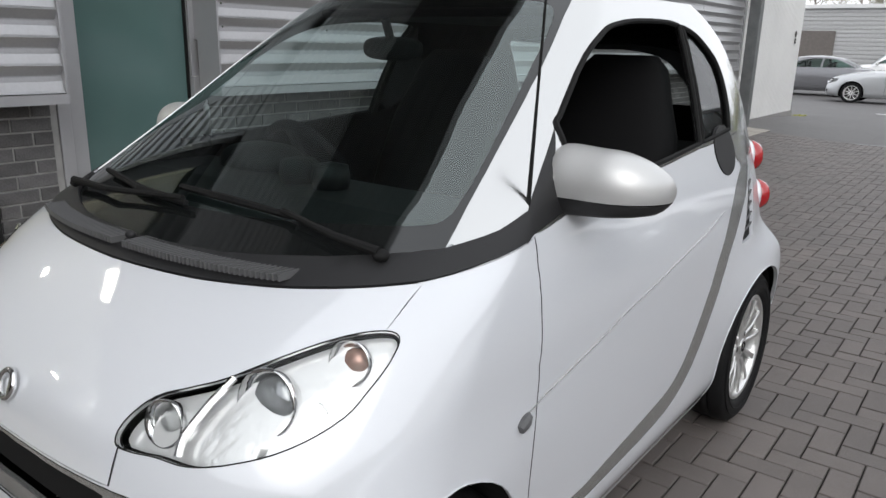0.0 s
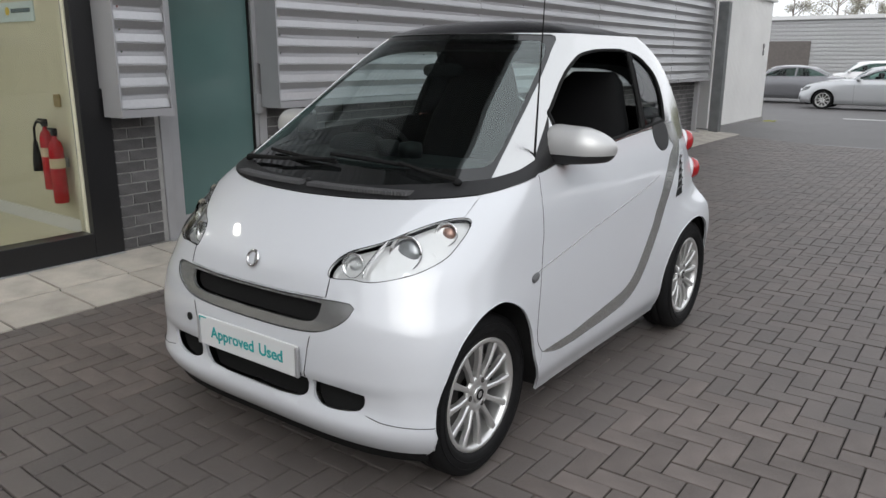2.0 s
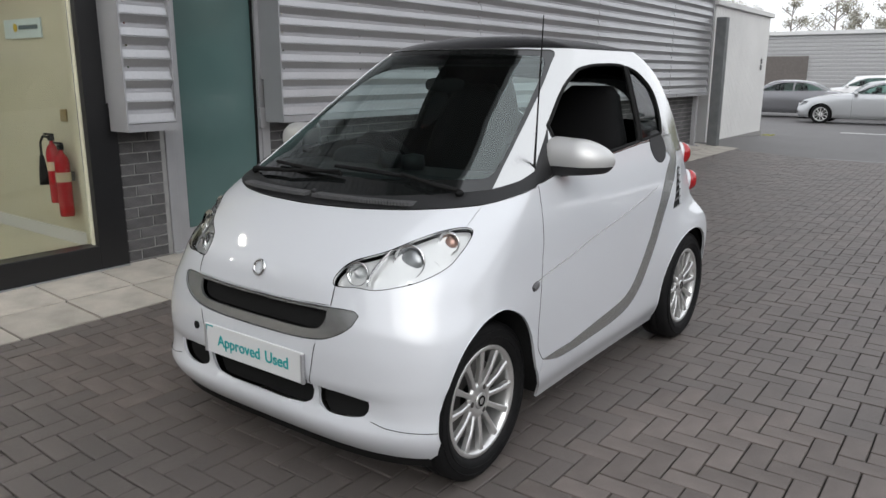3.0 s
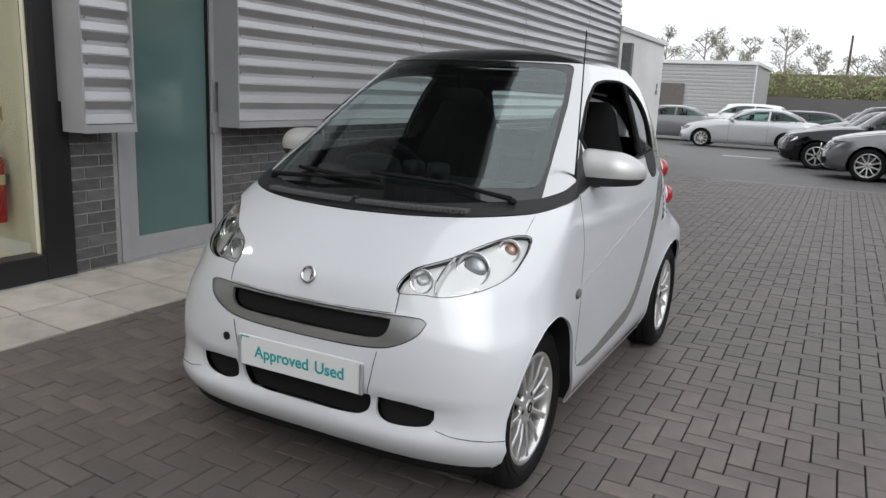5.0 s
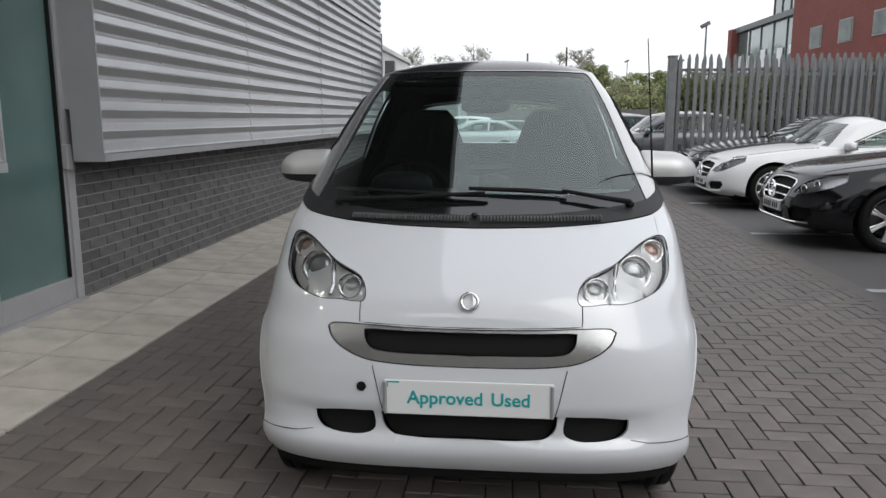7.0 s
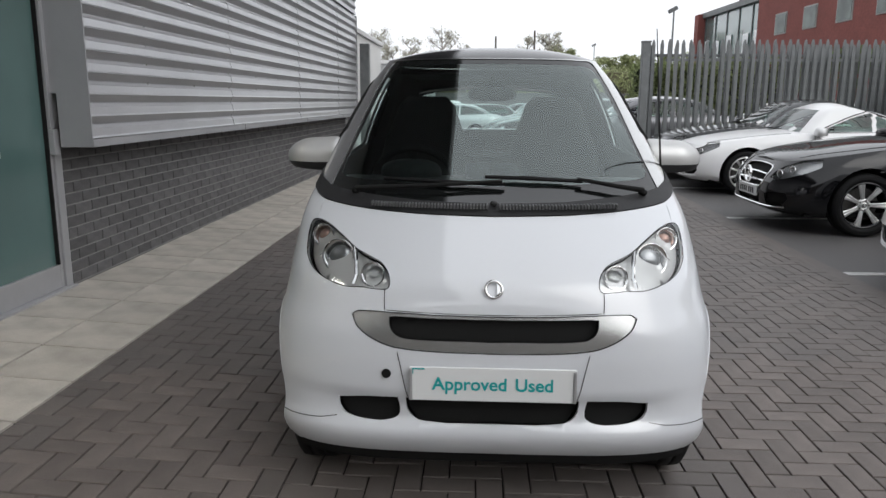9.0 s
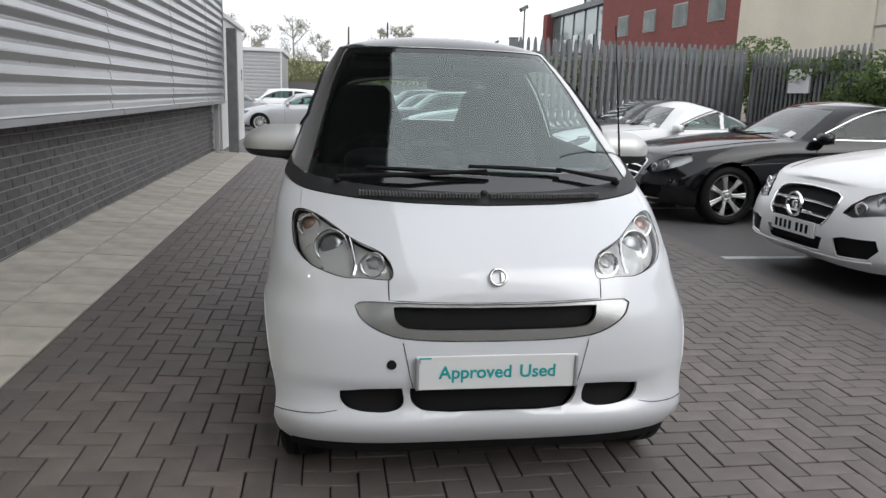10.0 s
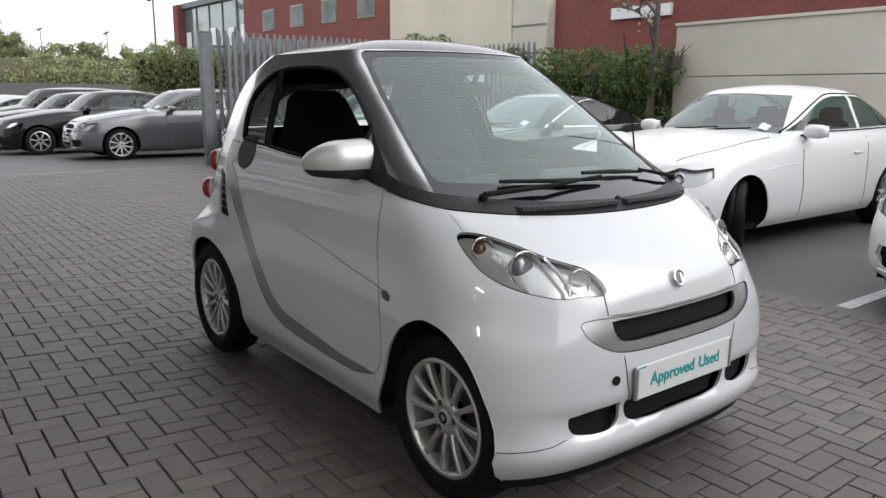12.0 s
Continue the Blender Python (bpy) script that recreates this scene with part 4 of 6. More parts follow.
def build_small_car():
    car = thing("small_car", "small white two-door city car with black roof and silver trim", "car", "", (-1.423, 0.50, -0.015))
    regions = [("none", F((0, .17), (0, .207), (.45, .206)) + S((.15, .204), (.165, .17))), ("none", S(*ARCH_F)), ("none", S(*ARCH_R)), ("grille", GRILLE_IN), ("surround", GRILLE_OUT), ("low", LOW_OPEN), ("fog", FOG_OPEN),
               ("lamp", F(*(LAMP_TOP + LAMP_LOW))),
               ("hood", F((0, .683), (.16, .685), (.30, .689), (.346, .690), (.347, .75)) + F(*LAMP_TOP[:30]) + F((.628, .945), (.626, .984)) + COWL_LOW[4::-1]),
               ("handle", S(*HANDLE)), ("window", S(*WIN)), ("quarter", S(*QUARTER)),
               ("cowl", COWL_LOW + COWL_UP[::-1]),
               ("screen", SCREEN_IN), ("frit", SCREEN_OUT),
               ("sail", S((.725, 1.022), (.762, 1.082), (.85, 1.152), (.940, 1.222), (.945, 1.068), (.76, 1.035))),
               ("door", S(*DOOR_FRONT, *DOOR_BACK, (1.98, 1.112), (1.735, 1.106), (1.386, 1.084), (.95, 1.06))),
               ("strip", S((.765, .368), *DOOR_BACK, (2.02, 1.118), *STRIP_OUT[::-1])),
               ("vent", VENT), ("rear_glass", REAR_GLASS),
               ("front", S((.0, .185), (.76, .185), (.765, .368), *DOOR_FRONT[::-1], (.735, 1.024)) + COWL_LOW[4::-1])]
    skin = Skin(SMALL, .185, 1.50, regions, .028, .02)
    W = M_WHITE
    projector = mat("projector_glass", (.30, .31, .32), .06, coat=1.0, metal=.6)
    skin.piece("front_bumper", "front", W, car)
    skin.piece("bonnet", "hood", W, car)
    skin.piece("safety_cell", "rest", M_CELL, car, 0, label="silver metallic pillars and roof rails", where=lambda c: c[:, 2] > 1.035)
    skin.piece("rear_panel", "rest", W, car, 0, label="white painted sills and rear quarters", where=lambda c: c[:, 2] <= 1.035)
    skin.piece("grille_surround", "surround", M_SILVER, car, 0, -.004, label="silver-grey grille surround")
    skin.piece("scuttle", "cowl", M_BLACK, car, 0, .004, label="black plastic scuttle panel")
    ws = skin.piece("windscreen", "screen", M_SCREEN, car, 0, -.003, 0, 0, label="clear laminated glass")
    skin.piece("border", "frit", SCREEN_FRIT, ws, 0, -.003, .0005, .004, label="black printed glass border")
    skin.piece("rear_window", "rear_glass", M_REARGLASS, car, 0, -.003, 0, 0)
    skin.piece("grille_mesh", "grille", M_GAP, car, 0, -.03, 0, 0)
    skin.piece("lower_grille", "low", M_GAP, car, 0, -.035, 0, 0)
    for sd in (1, -1):
        door = skin.piece("door", "door", W, car, sd)
        skin.piece("quarter_window", "quarter", M_REARGLASS, car, sd, -.006, .001, .006)
        skin.piece("mirror_base", "sail", M_BLACK, door, sd)
        skin.piece("door_handle", "handle", M_BLACK, door, sd, .003, label="round black handle recess")
        skin.piece("side_trim", "strip", M_SILVER, car, sd, .0, label="silver-grey strip along the door's edge")
        skin.piece("air_vent", "vent", M_GAP, car, sd, -.012)
        for k in range(5):
            f = (k + .5) / 5
            lv = skin.line(S((2.05 + .092 * f, .785 + .16 * f), (2.178 + .066 * f, .795 + .175 * f)), -.006, 4)
            part("vent_slat", tube(lv if sd == 1 else flip_x(lv), .004, 5), M_RIB, car)
        skin.piece("fog_recess", "fog", M_GAP, car, sd, -.03, 0, 0)
        # headlamp
        lamp = skin.piece("headlamp", "lamp", M_LENS, car, sd, .001, .0008, .006, "clear headlamp with chrome reflector")
        skin.piece("reflector", "lamp", M_LAMPBODY, lamp, sd, -.029, 0, 0)
        mo = skin.line(F(*(LAMP + LAMP[:1])), .0, 1)
        part("gasket", tube(mo if sd == 1 else flip_x(mo), .0013, 6), M_GAP, lamp, "black seal")
        for (px, py, pz), rr, mt, lab in (((.524, .225, .826), .058, M_CHROME, "projector ring"), ((.395, .112, .789), .041, M_LAMPCHROME, "small chrome reflector bowl"), ((.600, .330, .880), .040, M_LAMPCHROME, "indicator bowl"), ((.585, .27, .805), .022, M_CHROME, "chrome bulb holder")):
            m = Matrix.Translation((sd * px, py, pz)) @ Vector((sd * .22, -1, .25)).to_track_quat("Z", "Y").to_matrix().to_4x4() @ Matrix.Translation((0, 0, -.009 if rr > .05 else -.011))
            part("lamp_bowl", lathe([(rr * .55, -.04), (rr * .8, -.022), (rr, .004 if rr < .05 else .012), (rr * .95, .006 if rr < .05 else .016), (rr * .78, -.006), (rr * .62, -.02)], 26, m, True), mt, lamp, lab, True)
            if rr > .05:
                part("lens", lathe([(.040, -.02), (.040, -.006), (.033, .000), (.018, .004), (0, .005)], 24, m), projector, lamp, "grey projector lens", True)
            else:
                part("bulb", lathe([(rr * .6, -.03), (rr * .58, -.014), (rr * .35, -.006), (0, -.003)], 16, m), M_AMBER if pz > .87 else M_LENS, lamp, "", True)
        # the bright bar between the two halves of the lamp
        bar = skin.line(F((.468, .858), (.456, .82), (.450, .785), (.458, .758)), -.007, 5)
        part("divider", tube(bar if sd == 1 else flip_x(bar), .0065, 6), M_CHROME, lamp)
        # waist moulding of the door
        wm = skin.line(S((.69, .690), (.74, .702), (.95, .735), (1.15, .775), (1.44, .822), (1.66, .858), (1.86, .90)), .001, 8)
        part("waist_crease", tube(wm if sd == 1 else flip_x(wm), [.007] + [.0017] * (len(wm) - 2) + [.0008], 8), M_SILVER, door)
        tip = skin.line(S((.655, .672), (.69, .688)), .004, 3)
        part("side_repeater", tube(tip if sd == 1 else flip_x(tip), [.010, .013, .013, .009], 10), M_RIB, car, "dark grey side indicator")
        # shut line in front of the door
        sl = skin.line(S(*DOOR_FRONT), -.0006, 2)
        part("shut_line", tube(sl if sd == 1 else flip_x(sl), .0014, 6), M_GAP, door, "dark gap at the door's front edge")
        # window rubber
        for nm, pl in (("window_seal", WIN), ("quarter_seal", QUARTER)):
            ln = skin.line(S(*pl, pl[0]), .0, 2)
            part(nm, tube(ln if sd == 1 else flip_x(ln), .0075, 6), M_GAP, door, "black rubber seal")
        # wheel housings
        for y, r, sx in ((HF, .335, .44), (HR, .33, .46)):
            b = bmesh.new()
            ring = []
            arch = ARCH_F if y == HF else ARCH_R
            for xx in (sx, .74):
                ring.append([b.verts.new((sd * min(xx, SMALL.at(SMALL.find(a, max(z, .21), 1, 0, 1), max(z, .21)).x - .012), a, max(z, .21))) for a, z in arch])
            for i in range(len(arch) - 1):
                b.faces.new((ring[0][i], ring[0][i + 1], ring[1][i + 1], ring[1][i]))
            b.faces.new(ring[0])
            part("wheel_housing", b, M_GAP, car)
            ln = skin.line(S(*[p for p in arch if p[1] > .195]), .0, 2)
            part("arch_lip", tube(ln if sd == 1 else flip_x(ln), .002, 6), W, car)
        # door mirror
        mr = new("door_mirror")
        mr.parent = car
        mr["label"] = "silver door mirror with a black underside"
        mr.location = (sd * .757, .945, 1.108)
        cap = ellipsoid((0, 0, 0), (.122, .072, .080), 2.2, 36, 22)
        for v in cap.verts:
            o = v.co.x * sd / .122
            if o < 0:
                k = (1 - min(1.0, -o) ** 7) ** (1 / 7) / max(.12, math.sqrt(max(0.0, 1 - o * o)))
                v.co.y, v.co.z = v.co.y * min(k, 4), v.co.z * min(k, 4)
            v.co.z *= 1.0 - .22 * max(0.0, o) ** 1.5
            v.co.z = max(v.co.z, -.052 + .010 * o)
            v.co.y = min(v.co.y + .040 * max(0.0, o) ** 2, .045 + .02 * o)
        low = cap.copy()
        bmesh.ops.bisect_plane(cap, geom=cap.verts[:] + cap.edges[:] + cap.faces[:], plane_co=(0, 0, -.019), plane_no=(0, 0, -1), clear_outer=True)
        part("shell", cap, M_MIRRORCAP, mr, "silver painted cap", True)
        bmesh.ops.bisect_plane(low, geom=low.verts[:] + low.edges[:] + low.faces[:], plane_co=(0, 0, -.021), plane_no=(0, 0, 1), clear_outer=True)
        part("underside", low, M_BLACK, mr, "black plastic lower half", True)
        part("glass", box(-.088 - .012 * sd, .088 - .012 * sd, .030, .040, -.040, .050, .002), M_CHROME, mr)
        part("arm", tube([(-sd * .115, -.01, -.045), (-sd * .09, -.005, -.04), (-sd * .05, 0, -.035)], [.035, .03, .03], 12), M_BLACK, mr)
        # tail lamps
        for zz, yy, rr in ((1.0, 2.48, .058), (.852, 2.51, .057)):
            p = SMALL.at(SMALL.find(yy, zz, 1, .5, 1), zz)
            m = Matrix.Translation((sd * (p.x + .012), p.y + .008, p.z)) @ Vector((sd * .75, .66, 0)).to_track_quat("Z", "Y").to_matrix().to_4x4()
            tl = part("tail_lamp", lathe([(rr, -.02), (rr, .01), (rr * .85, .03), (rr * .5, .042), (0, .046)], 24, m), M_RED, car, "round red tail lamp", True)
            part("ring", lathe([(rr * 1.08, -.03), (rr * 1.07, -.012), (rr * 1.02, -.006), (rr, -.012)], 24, m, True), W, tl, "", True)
    # roof
    edge = [SMALL.at(s / 80, 1.50) for s in range(81)]
    cy = 1.60
    b = bmesh.new()
    prev = None
    loop = [(p.x, p.y) for p in edge] + [(-p.x, p.y) for p in edge[-2:0:-1]]
    top_z = edge[0].z - .001
    for k in (1.0, .97, .93, .86, .75, .6, .4, .2):
        ring = [b.verts.new((x * k, cy + (y - cy) * k, top_z + .068 * (1 - k ** 2.6))) for x, y in loop]
        if prev:
            for i in range(len(ring)):
                b.faces.new((prev[i], prev[(i + 1) % len(ring)], ring[(i + 1) % len(ring)], ring[i]))
        prev = ring
    b.faces.new(prev)
    bmesh.ops.recalc_face_normals(b, faces=b.faces[:])
    part("roof", b, M_ROOF, car, "gloss black roof panel", True)
    # dark inner skin and cabin
    skin.piece("inner_shell", ["rest", "front", "hood", "door", "strip", "cowl", "surround", "sail", "handle", "vent"], M_GAP, car, 0, -.014, 0, 0, "black inner lining")
    part("floor_pan", box(-.52, .52, .32, 2.45, .16, .21, .01), M_GAP, car, "black underbody")
    part("bulkhead", box(-.60, .60, .50, .56, .21, .90, .01), M_GAP, car)
    part("luggage_cover", box(-.56, .56, 1.98, 2.44, 1.02, 1.04, .004), M_SEAT, car, "black load cover")
    part("headliner", box(-.42, .42, 1.25, 2.2, 1.46, 1.485, .01), M_SEAT, car)
    d = bmesh.new()
    prof = [(.44, .93), (.52, 1.0), (.70, 1.035), (.95, 1.03), (1.02, .99), (1.0, .80), (.9, .6), (.56, .55)]
    add_prism(d, prof, "x", -.615, .615)
    dash = part("dashboard", d, M_DASH, car, "dark grey dashboard")
    part("instrument_pod", ellipsoid((-.34, .93, 1.04), (.13, .10, .06), 2.6), M_DASH, dash, "", True)
    for cx in (-.06, .06):
        part("dial_pod", lathe([(.045, 0), (.05, .03), (.045, .06), (0, .07)], 20, pose(cx, .82, 1.03)), M_DASH, dash, "", True)
    st = bmesh.new()
    m = Matrix.Translation((-.34, 1.12, .985)) @ Matrix.Rotation(radians(-62), 4, "X")
    add_lathe(st, [(.165, -.012), (.18, -.016), (.192, -.008), (.192, .008), (.18, .016), (.165, .010)], 36, m, True)
    sw_ = part("steering_wheel", st, M_SEAT, car, "black three-spoke steering wheel", True)
    part("boss", lathe([(0, -.03), (.06, -.03), (.065, 0), (.05, .02), (0, .025)], 20, m), M_DASH, sw_, "", True)
    sp = bmesh.new()
    for a in (10, 170, 270):
        add_box(sp, .04, .17, -.016, .016, -.012, .004, .003, m @ Matrix.Rotation(radians(a), 4, "Z"))
    part("spoke", sp, M_DASH, sw_)
    for cx in (-.34, .34):
        seat = new("seat")
        seat.parent = car
        seat["label"] = "black cloth seat with a fixed headrest"
        seat.location = (cx, 1.45, 0)
        part("cushion", ellipsoid((0, -.05, .62), (.25, .27, .09), 4, 24, 14), M_SEAT, seat, "", True)
        sb = bmesh.new()
        rows = [(.60, .24, .10), (.75, .255, .10), (.95, .25, .085), (1.12, .225, .075), (1.22, .185, .065), (1.32, .15, .055), (1.365, .105, .038)]
        prev = None
        for z, hw, dp in rows:
            yc = .18 + (z - .6) * .34
            ring = [sb.verts.new((hw * math.copysign(abs(math.cos(t)) ** .55, math.cos(t)), yc + dp * math.copysign(abs(math.sin(t)) ** .6, math.sin(t)), z)) for t in [2 * math.pi * i / 20 for i in range(20)]]
            if prev:
                for i in range(20):
                    sb.faces.new((prev[i], prev[(i + 1) % 20], ring[(i + 1) % 20], ring[i]))
            prev = ring
        sb.faces.new(prev)
        part("backrest", sb, M_SEAT, seat, "", True)
    mm = part("rear_view_mirror", ellipsoid((0, 1.12, 1.372), (.105, .02, .032), 3), M_GAP, car, "black interior mirror", True)
    part("stem", tube([(0, 1.09, 1.45), (0, 1.11, 1.40)], .012), M_GAP, mm)
    # scuttle vents and wipers
    v = bmesh.new()
    for i in range(-38, 39):
        x = i * .0112
        if abs(i) < 2:
            continue
        p = SMALL.at(SMALL.find(abs(x), .981, 0, 0, .36), .981)
        add_box(v, x - .0028, x + .0028, p.y - .029, p.y + .027, p.z + .001, p.z + .014, 0, None)
    tagged(part("vent_grille", v, M_SLOT, car, "row of black intake slots"), kind="stuff")
    part("washer_jet", ellipsoid((0, .312, .998), (.013, .010, .009)), M_BLACK, car, "", True)

    def on_screen(x, z, out):
        p = SMALL.at(SMALL.find(abs(x), z, 0, 0, .36), z)
        return (math.copysign(p.x, x), p.y - out * .55, p.z + out * .83)
    for pts, bl in ((((.54, 1.012), (.44, 1.028), (.30, 1.052)), ((.32, 1.050), (.14, 1.060), (-.03, 1.064))), (((-.50, 1.012), (-.25, 1.028), (.03, 1.045)), ((.04, 1.042), (-.16, 1.046), (-.40, 1.052)))):
        wp = new("wiper")
        wp.parent = car
        wp["label"] = "black windscreen wiper, parked"
        part("arm", tube([on_screen(x, z, .022) for x, z in pts], [.010, .008, .006], 8), M_GAP, wp)
        part("blade", tube([on_screen(x, z, .013) for x, z in bl], [.007, .009, .007], 6), M_RUBBER, wp)
        q = on_screen(*pts[0], .012)
        part("pivot", ellipsoid(q, (.016, .016, .012)), M_GAP, wp, "", True)
    # aerial
    part("aerial", tube([(.668, .765, 1.06), (.656, .80, 1.30), (.639, .850, 1.625)], [.005, .003, .002], 6), M_GAP, car, "thin black aerial")
    # badge, plate, towing eye
    bd = part("badge", lathe([(.0205, 0), (.031, 0), (.031, .006), (.026, .010), (.0205, .006)], 32, Matrix.Translation((0, .046, .762)) @ Vector((0, -.9, .35)).to_track_quat("Z", "Y").to_matrix().to_4x4(), True), M_CHROME, car, "plain chrome ring emblem", True)
    part("arrow", prism([(.010, -.016), (.034, 0), (.010, .016)], "z", 0, .006), M_CHROME, bd, "small chrome triangle").matrix_basis = Matrix.Translation((0, .046, .762)) @ Vector((0, -.9, .35)).to_track_quat("Z", "Y").to_matrix().to_4x4()
    # dark line round the grille surround, black lip under the bumper
    ring = skin.line(GRILLE_OUT, -.001, 1)
    part("surround_seal", tube(ring + flip_x(ring)[-2::-1], .0015, 5), M_GAP, car, "thin black joint")
    vl = bmesh.new()
    rows = []
    for i in range(-40, 41):
        p = SMALL.at(abs(i) / 40 * .235, .20)
        c = Vector((0, .75, 0))
        q = Vector((p.x * (1 if i > 0 else -1), p.y, 0))
        d = (c - q).normalized()
        rows.append([vl.verts.new((*(q + d * k)[:2], z)) for k, z in ((.012, .214), (.016, .168), (.045, .152), (.10, .155))])
    for u, w in zip(rows, rows[1:]):
        for k in range(3):
            vl.faces.new((u[k], u[k + 1], w[k + 1], w[k]))
    part("valance", vl, M_GAP, car, "black plastic lip under the bumper", True)
    pl = new("number_plate")
    pl.parent = car
    pl["label"] = "white show plate with teal lettering"
    part("board", box(-.2625, .2625, -.012, -.004, .411, .522, .003), M_PLATE, pl)
    for sx in (-1, 1):
        part("clip", box(sx * .258 - .006, sx * .258 + .006, -.018, -.003, .412, .518, .004), M_FRAME, pl, "grey plate clip")
    part("corner_mark", prism([(-.254, .519), (-.214, .519), (-.214, .514), (-.249, .514), (-.249, .500), (-.254, .500)], "y", -.0135, -.0115), M_TEAL, pl, "small teal corner mark")
    part("holder", box(-.255, .255, -.004, .04, .415, .515), M_BLACK, pl)
    for word, wx in (("Approved", -.0715), ("Used", .131)):
        cu = bpy.data.curves.new("lettering", "FONT")
        cu.body, cu.size, cu.extrude, cu.align_x, cu.offset = word, .0585, .0006, "CENTER", .0010
        tmp = bpy.data.objects.new("lettering", cu)
        me = bpy.data.meshes.new_from_object(tmp)
        bpy.data.objects.remove(tmp)
        me.materials.append(M_TEAL)
        tx = new("lettering", me)
        tx.parent = pl
        tx.matrix_basis = pose(wx, -.0132, .449, 90)
    part("tow_cover", lathe([(0, 0), (.015, 0), (.015, .006), (0, .006)], 20, Matrix.Translation((-.337, SMALL.at(SMALL.find(.337, .492, 0, 0, .36), .492).y + .001, .492)) @ Vector((-.12, -1, 0)).to_track_quat("Z", "Y").to_matrix().to_4x4()), M_GAP, car, "dark towing-eye hole")
    # panel lines
    for ln in (F((.302, .562), (.292, .52), (.278, .45), (.268, .412)), F((.505, .330), (.56, .320), (.62, .315), (.672, .311), (.705, .309)), F((.346, .752), (.346, .72), (.345, .692))):
        for sd in (1, -1):
            q = skin.line(ln, .0010, 10)
            part("panel_gap", tube(q if sd == 1 else flip_x(q), .0013, 5), M_GAP, car)
    for sd in (1, -1):
        build_wheel(car, sd * .618, HF, .287, .150, sd, lift=.015)
        build_wheel(car, sd * .665, HR, .290, .170, sd, lift=.015)
    return car


build_small_car()


# ---- parked cars ----
M_LAMPBACK = mat("smoked_lamp_housing", (0.46, 0.46, 0.465), 0.2, 0.7)
M_TINT = glass("parked_car_glass", (0.50, 0.65, 0.61), 2.2)
M_SIDEGLASS = glass("parked_car_side_glass", (0.40, 0.54, 0.50), 1.42)
PAINT = {
    "white": mat("parked_white_paint", (0.78, 0.78, 0.78), 0.3, coat=0.45),
    "black": mat("parked_black_paint", (0.006, 0.006, 0.007), 0.07),
    "silver": mat("parked_silver_paint", (0.52, 0.53, 0.54), 0.28, 0.6, coat=0.6),
    "grey": mat("parked_grey_paint", (0.19, 0.19, 0.20), 0.25, 0.6, coat=0.7),
    "dark": mat("parked_dark_grey_paint", (0.022, 0.023, 0.025), 0.15, 0.2, coat=0.3),
    "red": mat("parked_red_paint", (0.20, 0.02, 0.02), 0.2, coat=0.9),
}


